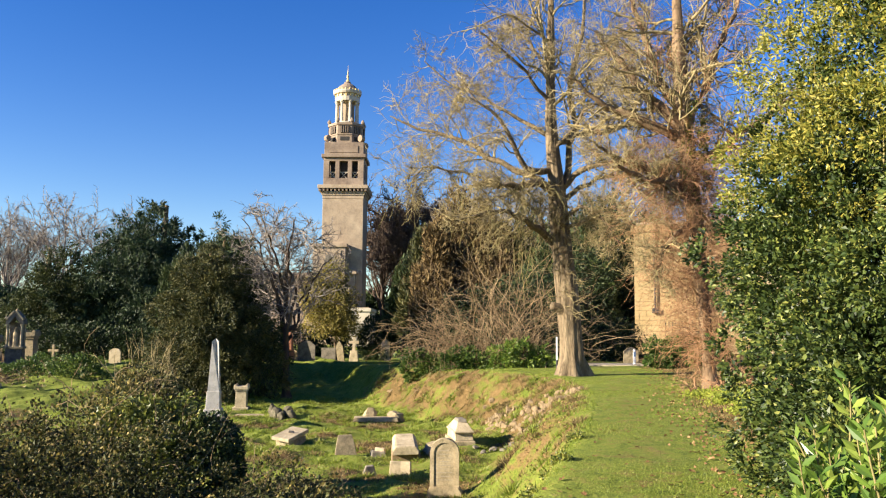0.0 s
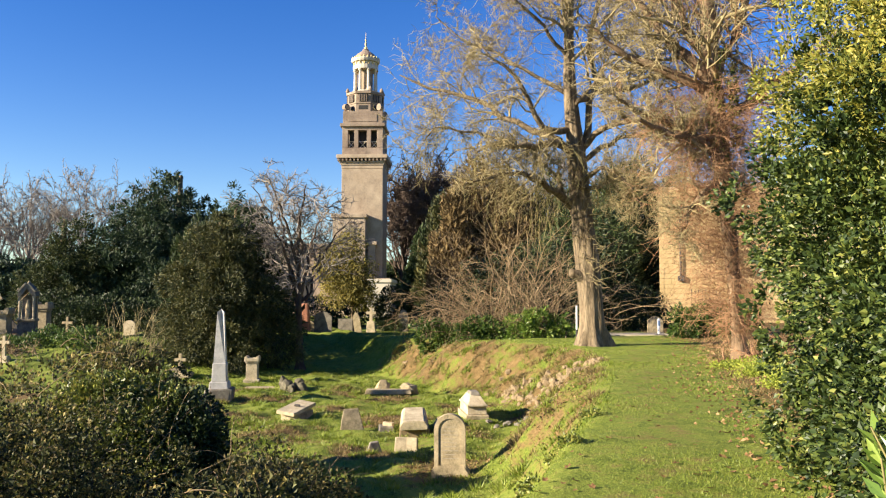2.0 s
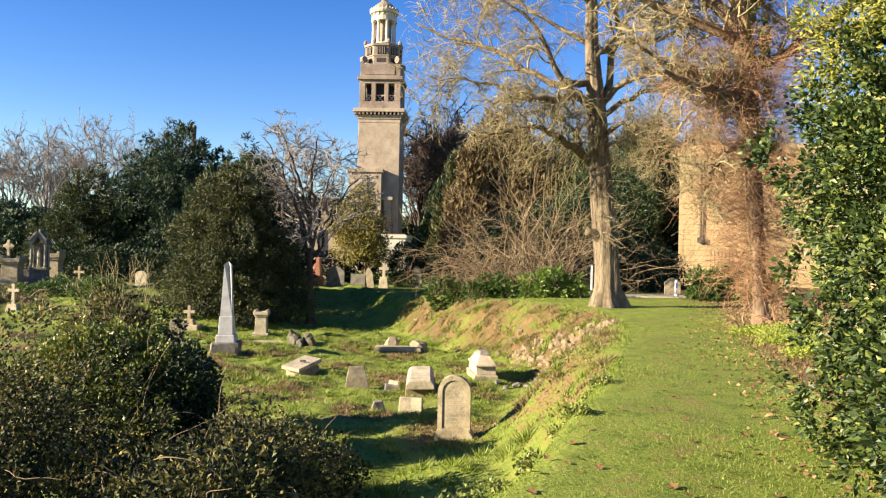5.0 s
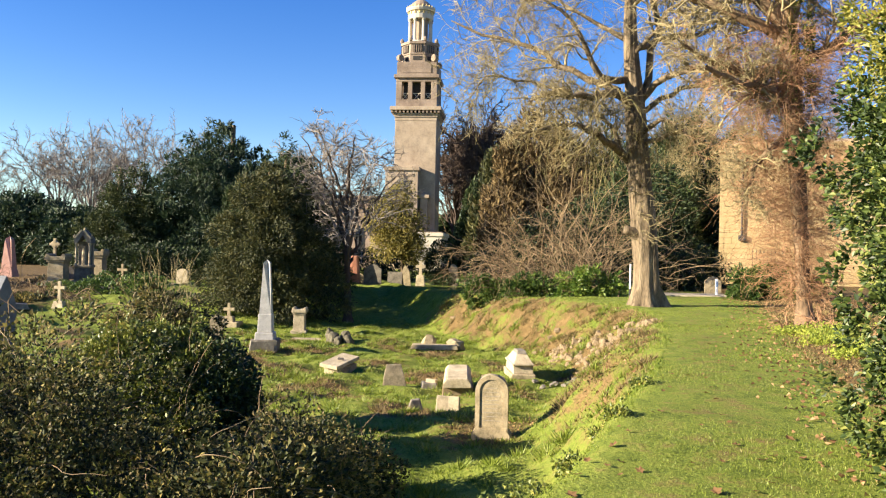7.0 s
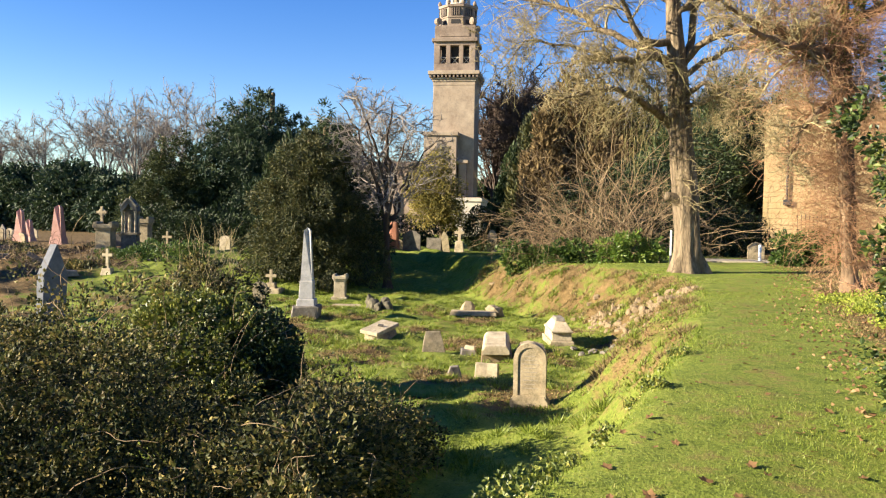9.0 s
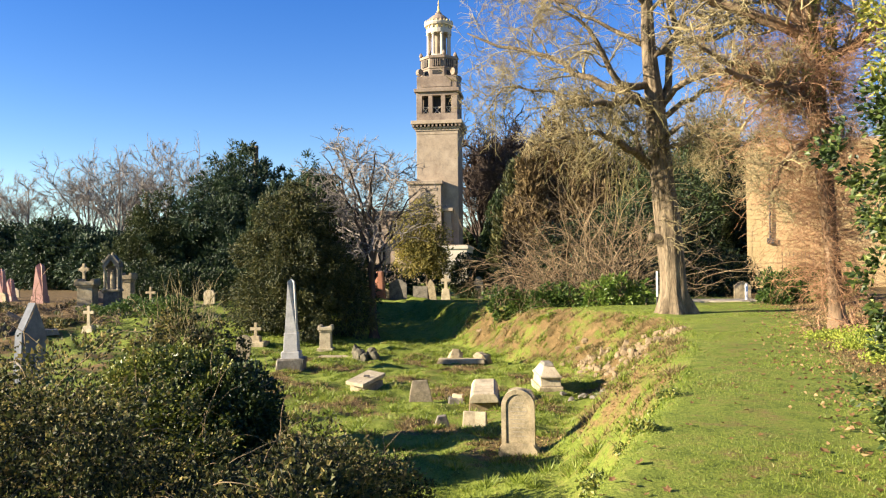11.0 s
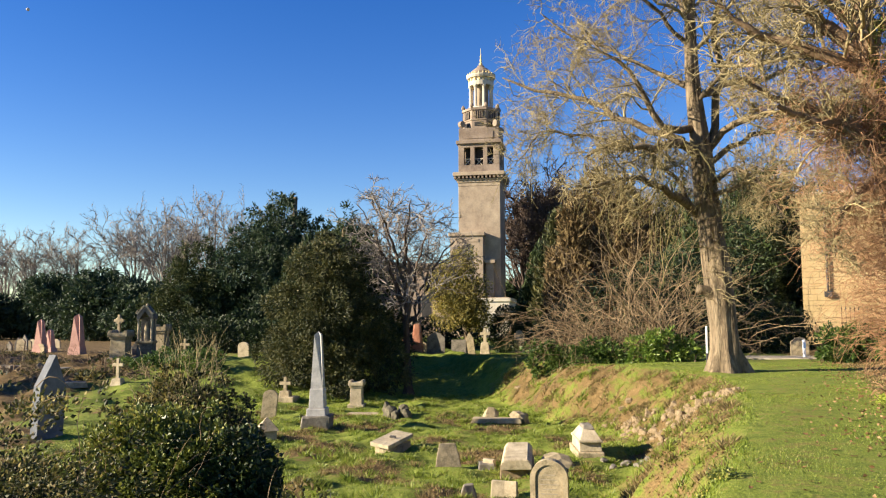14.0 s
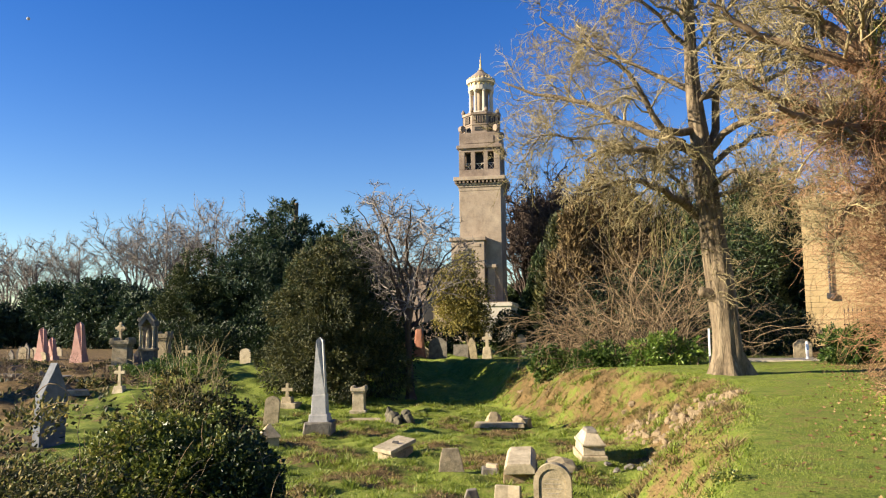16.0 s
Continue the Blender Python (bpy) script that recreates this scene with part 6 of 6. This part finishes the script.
# one clump in two leaf colours: dark end, then sunlit end, light painted in
canes(evergreen("ivy_clump", "dark rounded clump of ivy on the brambles", (-3.9, 13.9, z_at(-3.9, 13.9)), [(-3.95, 13.9, -0.72, 0.62, 0.62, 0.9), (-3.8, 13.8, -1.3, 0.6, 0.62, 0.7), (-4.3, 14.3, -0.8, 0.6, 0.6, 0.9)], 12000, 0.07, 0.052, "ivy", 174, category="bush", lump=0.12, f=2.0), 50, 401)
canes(evergreen("ivy_clump", "sunlit yellow-green ivy clump topping the brambles", (-4.8, 14.0, z_at(-4.8, 14.0)), [(-4.95, 14.0, -0.52, 0.85, 0.75, 0.92), (-4.4, 13.85, -0.72, 0.68, 0.68, 0.95), (-5.5, 14.1, -0.6, 0.72, 0.7, 0.88), (-4.8, 13.5, -1.05, 0.9, 0.6, 0.95), (-5.7, 13.6, -0.9, 0.8, 0.6, 0.95)], 30000, 0.066, 0.05, "ivy_gold_lit", 175, category="bush", lump=0.2, f=2.4, tuft=0.18, per=40), 90, 402)
canes(evergreen("bramble_bush", "low dark bramble tangle in the hollow", (-1.3, 10.4, z_at(-1.3, 10.4)), [(-1.8, 10.2, -1.25, 0.65, 0.9, 0.95), (-2.5, 12.2, -1.35, 1.0, 0.9, 0.9), (-1.6, 12.6, -1.6, 0.7, 0.7, 0.7), (-1.9, 11.1, -1.3, 0.8, 0.8, 0.9), (-1.8, 9.0, -1.0, 0.7, 0.9, 0.9), (-1.5, 8.2, -1.2, 0.5, 0.6, 0.75)], 34000, 0.06, 0.04, "bramble", 176, category="bush", lump=0.3, f=2.4, shell=0.6), 120, 403)
t = evergreen("shrub", "half-bare evergreen shrub with upright twigs", (-6.0, 16.2, z_at(-6.0, 16.2)), [(-6.0, 16.2, 0.08, 0.78, 0.75, 0.75), (-6.55, 16.3, -0.28, 0.66, 0.66, 0.72), (-5.45, 16.2, -0.23, 0.66, 0.66, 0.68), (-5.95, 16.2, -0.9, 1.15, 0.9, 1.0)], 20000, 0.07, 0.042, "bramble", 177, category="bush", lump=0.2, f=2.2, tuft=0.14, per=40)
n = 40
s1 = stems(rng, rng.normal(0, 0.25, (n, 3)) * np.array([1, 1, 0]) + np.array([0, 0, 1.6]), np.stack([rng.normal(0, 0.25, n), rng.normal(0, 0.2, n), np.ones(n)], -1), rng.uniform(0.7, 1.7, n), np.full(n, 0.008), 0.08, 0.0, 7)
s2 = sprout(rng, *s1, 3, 0.35, 30, 0.6, 0.4, 0.0, 0.15, 4, 0.005)
part("twig_tangle", tube_mesh("twig_tangle", [(*s1, 4), (*s2, 3)]), "twig", t, kind="stuff")
evergreen("bramble_bush", "green bramble patch below the old graves", (-19.3, 39.8, z_at(-19.3, 39.8)), [(-20.2, 40, -0.7, 1.5, 1.0, 0.9), (-17.8, 39.5, -0.6, 1.3, 1.0, 0.9), (-22.0, 40.0, -0.8, 1.0, 0.8, 0.6)], 8000, 0.12, 0.08, "laurel", 178, category="bush", lump=0.35, f=1.4)
for k, (x, y, r) in enumerate(((0.15, 6.2, 0.36), (0.38, 6.9, 0.34), (0.68, 7.7, 0.3), (1.0, 8.7, 0.22), (1.5, 10.2, 0.16), (2.05, 12.3, 0.16))):
    evergreen("bramble_patch", "low trailing bramble patch on the path edge", (x, y, z_at(x, y)), [(x, y, z_at(x, y) - 0.03, r, r * 1.3, 0.14), (x - 0.2, y - 0.25, z_at(x - 0.2, y - 0.25) - 0.03, r * 0.7, r * 0.7, 0.09)], 700, 0.036, 0.027, "ivy_gold_lit", 190 + k, category="plant", lump=0.3, f=4, group="bramble patches", shell=0.5)

for k, (x, y, r) in enumerate(((6.3, 17.2, 0.7), (7.1, 19.0, 0.8), (6.4, 19.6, 0.6), (5.9, 15.2, 0.5))):
    evergreen("ground_cover", "low bright yellow-green weeds on the verge", (x, y, z_at(x, y)), [(x, y, z_at(x, y) - 0.05, r, r * 1.5, 0.22)], 3600, 0.042, 0.032, "weed", 320 + k, category="plant", lump=0.3, f=3, group="weeds on the verge", shell=0.6)


# ---------------- rubble showing in the bank ----------------
def rubble_bank():
    rng = np.random.default_rng(201)
    meshes = []
    for k in range(8):
        b = bmesh.new()
        bmesh.ops.create_cube(b, size=1.7)
        for v in b.verts:
            v.co = Vector((v.co.x * rng.uniform(0.75, 1.15), v.co.y * rng.uniform(0.6, 1.0), v.co.z * rng.uniform(0.45, 0.75)))
        bmesh.ops.bevel(b, geom=b.edges[:], offset=0.22, segments=1, affect="EDGES")
        me = bpy.data.meshes.new("stone")
        b.to_mesh(me), b.free()
        me.materials.append(M["rubble"])
        meshes.append(me)
    t = thing("rubble_wall", 3.0, 25.0, z_at(3.0, 25.0), "tumbled dry stone wall breaking out of the bank", "wall")
    off = np.array(t.location)
    k = 0
    for cx, cy, sx, sy, n in ((3.5, 23.4, 0.42, 0.65, 90), (2.95, 24.4, 0.45, 0.75, 60), (2.0, 27.6, 0.45, 0.7, 38), (2.4, 25.8, 0.5, 0.9, 36), (1.35, 29.6, 0.4, 0.4, 8), (2.7, 21.4, 0.4, 0.7, 8), (-2.3, 37.6, 0.3, 0.3, 8)):
        for _ in range(n):
            x, y = cx + rng.normal(0, sx * 0.6), cy + rng.normal(0, sy * 0.6)
            s = rng.uniform(0.07, 0.20)
            o = new("stone", meshes[k % 8])
            k += 1
            o.parent = t
            o.matrix_basis = Matrix.Translation(Vector((x, y, z_at(x, y) - s * 0.34)) - Vector(off)) @ pose(0, 0, 0, rng.uniform(-30, 30), rng.uniform(-30, 30), rng.uniform(0, 360)) @ Matrix.Diagonal((s, s, s, 1))


rubble_bank()


# ---------------- stones of the house wall ----------------
def house_courses():
    rng = np.random.default_rng(211)
    wall = [c for c in house.children if c.name.startswith("wall")][0]
    z, row = 0.56, 0
    while z < 8.05:
        h = (0.30, 0.26, 0.34)[row % 3]
        x = -0.02 - (0.25 if row % 2 else 0.0)
        while x < 7.0:
            w = rng.uniform(0.5, 0.85)
            x0, x1 = max(x, -0.02), min(x + w - 0.012, 7.0)
            if x1 - x0 > 0.1:
                part("ashlar_block", box(x0, 0.0 + rng.uniform(0, 0.012), z, x1, 0.12, min(z + h - 0.012, 8.08), 0.008), "ashlar", wall)
            x += w
        z, row = z + h, row + 1


# ---------------- grass, dead leaves ----------------
def grass(name, label, material, xr, yr, n, lo, hi, seed, keep, wide=0.0026, lean=0.5):
    rng = np.random.default_rng(seed)
    y = yr[0] + (yr[1] - yr[0]) * rng.random(n) ** 1.6
    x = rng.uniform(*xr, n)
    p = keep(x, y, rng)
    x, y = x[p], y[p]
    z = height(x, y) - 0.01
    m = len(x)
    ln = rng.uniform(lo, hi, m) * (0.8 + 0.5 * np.sin(1.7 * x + 0.3) * np.sin(1.3 * y))
    a = rng.uniform(0, 2 * math.pi, m)
    wd = wide * (1 + y / 12)
    dx, dy = np.cos(a) * wd, np.sin(a) * wd
    l = rng.normal(0, lean, (m, 2)) * ln[:, None]
    v = np.stack([np.stack([x - dx, y - dy, z], -1), np.stack([x + dx, y + dy, z], -1), np.stack([x + l[:, 0], y + l[:, 1], z + ln], -1)], 1).reshape(-1, 3)
    tagged(link(name, mesh_of(name, v, np.arange(3 * m).reshape(-1, 3)), material), label, "grass", kind="stuff")


def edges(y):
    return np.interp(y, [2, 6.5, 12.5, 14.5, 17, 20, 23.4, 26, 28.6, 32, 36, 40], [-0.9, 0.25, 2.2, 2.7, 3.25, 3.75, 4.3, 4.4, 4.0, 2.0, 0.2, -2.2])


grass("grass", "short green grass along the path", "blade", (-1.5, 9.5), (4, 34), 500000, 0.014, 0.038, 221, lambda x, y, r: (x > edges(y) - 0.3) & (litter(x, y) < 0.15 + 0.75 * r.random(len(x))))
grass("grass", "longer tufted grass of the hollow", "blade", (-16, 4.2), (12, 48), 230000, 0.03, 0.085, 222, lambda x, y, r: (x < edges(y)) & (0.55 + 0.6 * np.sin(2.9 * x + 1.3 * np.sin(1.1 * y)) * np.sin(2.3 * y + np.sin(1.7 * x)) > r.random(len(x))) & (litter(x, y) < 0.25 + 0.6 * r.random(len(x))), wide=0.005)
grass("dry_grass", "dry brown grass on the bank", "straw", (-14, 10), (12, 42), 170000, 0.03, 0.09, 223, lambda x, y, r: (litter(x, y) > 0.25 + 0.6 * r.random(len(x))) & ((x < edges(y) + 0.15) | (x > np.interp(y, [0, 8, 17, 31], [2.6, 2.9, 4.7, 8.1]))), wide=0.006, lean=0.8)


def tussocks(name, label, material, n, blades, size, seed, keep):
    """Shaggy clumps of longer blades, leaning out from their middles."""
    rng = np.random.default_rng(seed)
    cx, cy = rng.uniform(-14, 4.2, n), rng.uniform(12.5, 40, n)
    k = keep(cx, cy, rng)
    cx, cy = cx[k], cy[k]
    who = np.repeat(np.arange(len(cx)), blades)
    big = rng.uniform(0.5, 1.4, len(cx))[who] * size
    a, r = rng.uniform(0, 2 * math.pi, len(who)), rng.random(len(who)) ** 0.6
    x, y = cx[who] + np.cos(a) * r * big, cy[who] + np.sin(a) * r * big
    z = height(x, y) - 0.02
    ln = big * rng.uniform(0.5, 1.1, len(who)) * (1.15 - 0.6 * r)
    out = (0.25 + 0.9 * r) * ln
    tip = np.stack([x + np.cos(a) * out + rng.normal(0, 0.3, len(who)) * ln, y + np.sin(a) * out + rng.normal(0, 0.3, len(who)) * ln, z + ln], -1)
    w = 0.009 * (1 + y / 40)
    b = rng.uniform(0, 2 * math.pi, len(who))
    dx, dy = np.cos(b) * w, np.sin(b) * w
    v = np.stack([np.stack([x - dx, y - dy, z], -1), np.stack([x + dx, y + dy, z], -1), tip], 1).reshape(-1, 3)
    tagged(link(name, mesh_of(name, v, np.arange(len(v)).reshape(-1, 3)), material), label, "grass", kind="stuff")


tussocks("tussock_grass", "shaggy green tussocks in the sunken plot", "blade", 1500, 70, 0.16, 241, lambda x, y, r: x < edges(y) - 0.6)
tussocks("dead_tussock", "matted brown dead grass round the graves", "straw", 1500, 60, 0.16, 242, lambda x, y, r: (x < edges(y) - 0.1) & (litter(x, y) > 0.2 + 0.4 * r.random(len(x))))
for k, (x, y, r) in enumerate(((-24.5, 37.5, 1.3), (-27.5, 40.5, 1.6), (-31.0, 43.5, 1.8), (-34.5, 47.0, 2.0), (-29.0, 37.5, 1.4), (-22.0, 37.0, 0.9), (-25.5, 43.8, 1.0))):
    evergreen("scrub_patch", "low dark bramble scrub among old graves", (x, y, z_at(x, y)), [(x, y, z_at(x, y) - 0.05, r, r * 0.7, 0.42), (x + r * 0.7, y + 0.4, z_at(x, y) - 0.05, r * 0.6, r * 0.5, 0.32)], 2600, 0.12, 0.07, "bramble", 260 + k, category="bush", lump=0.35, f=1.6, group="scrub among old graves", shell=0.6)


def dead_leaves():
    rng = np.random.default_rng(231)

    def flat(n, xr, yr, size, keep):
        x, y = rng.uniform(*xr, n), yr[0] + (yr[1] - yr[0]) * rng.random(n) ** 1.4
        k = keep(x, y)
        x, y = x[k], y[k]
        p = np.stack([x, y, height(x, y) + 0.022], -1)
        a = rng.uniform(0, 2 * math.pi, len(x))
        w = np.stack([np.cos(a), np.sin(a), rng.normal(0, 0.35, len(x))], -1)
        return leaves(rng, p, w, size * rng.uniform(0.6, 1.3, len(x)), size * 0.75, 0.35)
    v, t = flat(11000, (2.8, 12), (7, 34), 0.058, lambda x, y: x > np.interp(y, [0, 8, 17, 31], [2.6, 2.9, 4.7, 8.1]) + rng.normal(0, 0.35, len(x)))
    v2, t2 = flat(6500, (-4, 5.5), (12, 40), 0.06, lambda x, y: (litter(x, y) > 0.5) & (x < edges(y) + 0.1))
    tagged(link("fallen_leaves", mesh_of("fallen_leaves", np.concatenate([v, v2]), np.concatenate([t, t2 + len(v)])), "dead_leaf"), "drifts of brown fallen leaves on bank and verge", "leaves", kind="stuff")
    # single leaves on the path, each its own
    shapes = []
    for k in range(5):
        b = bmesh.new()
        rim = []
        for i in range(10):
            a = 2 * math.pi * i / 10
            r = (1.0 if i % 2 == 0 else 0.62) * rng.uniform(0.8, 1.15)
            rim.append(b.verts.new((r * math.cos(a), r * 0.8 * math.sin(a), 0.35 * r * r * rng.uniform(0.1, 1.2))))
        c = b.verts.new((0, 0, 0))
        for i in range(10):
            b.faces.new((c, rim[i], rim[(i + 1) % 10]))
        me = bpy.data.meshes.new("leaf")
        b.to_mesh(me), b.free()
        me.materials.append(M["dead_leaf"])
        shapes.append(me)
    for k in range(150):
        y = 5.5 + 18 * rng.random() ** 1.5
        x = rng.uniform(edges(y) + 0.15, np.interp(y, [0, 8, 17, 31], [2.9, 3.4, 5.3, 9]))
        s = rng.uniform(0.028, 0.06)
        o = new("fallen_leaf", shapes[k % 5])
        o.matrix_basis = pose(x, y, z_at(x, y) + 0.014, rng.uniform(-20, 20), rng.uniform(-20, 20), rng.uniform(0, 360)) @ Matrix.Diagonal((s, s, s, 1))
        tagged(o, "curled brown fallen leaf on the grass path", "leaf", "fallen leaves on the path")


dead_leaves()
house_courses()
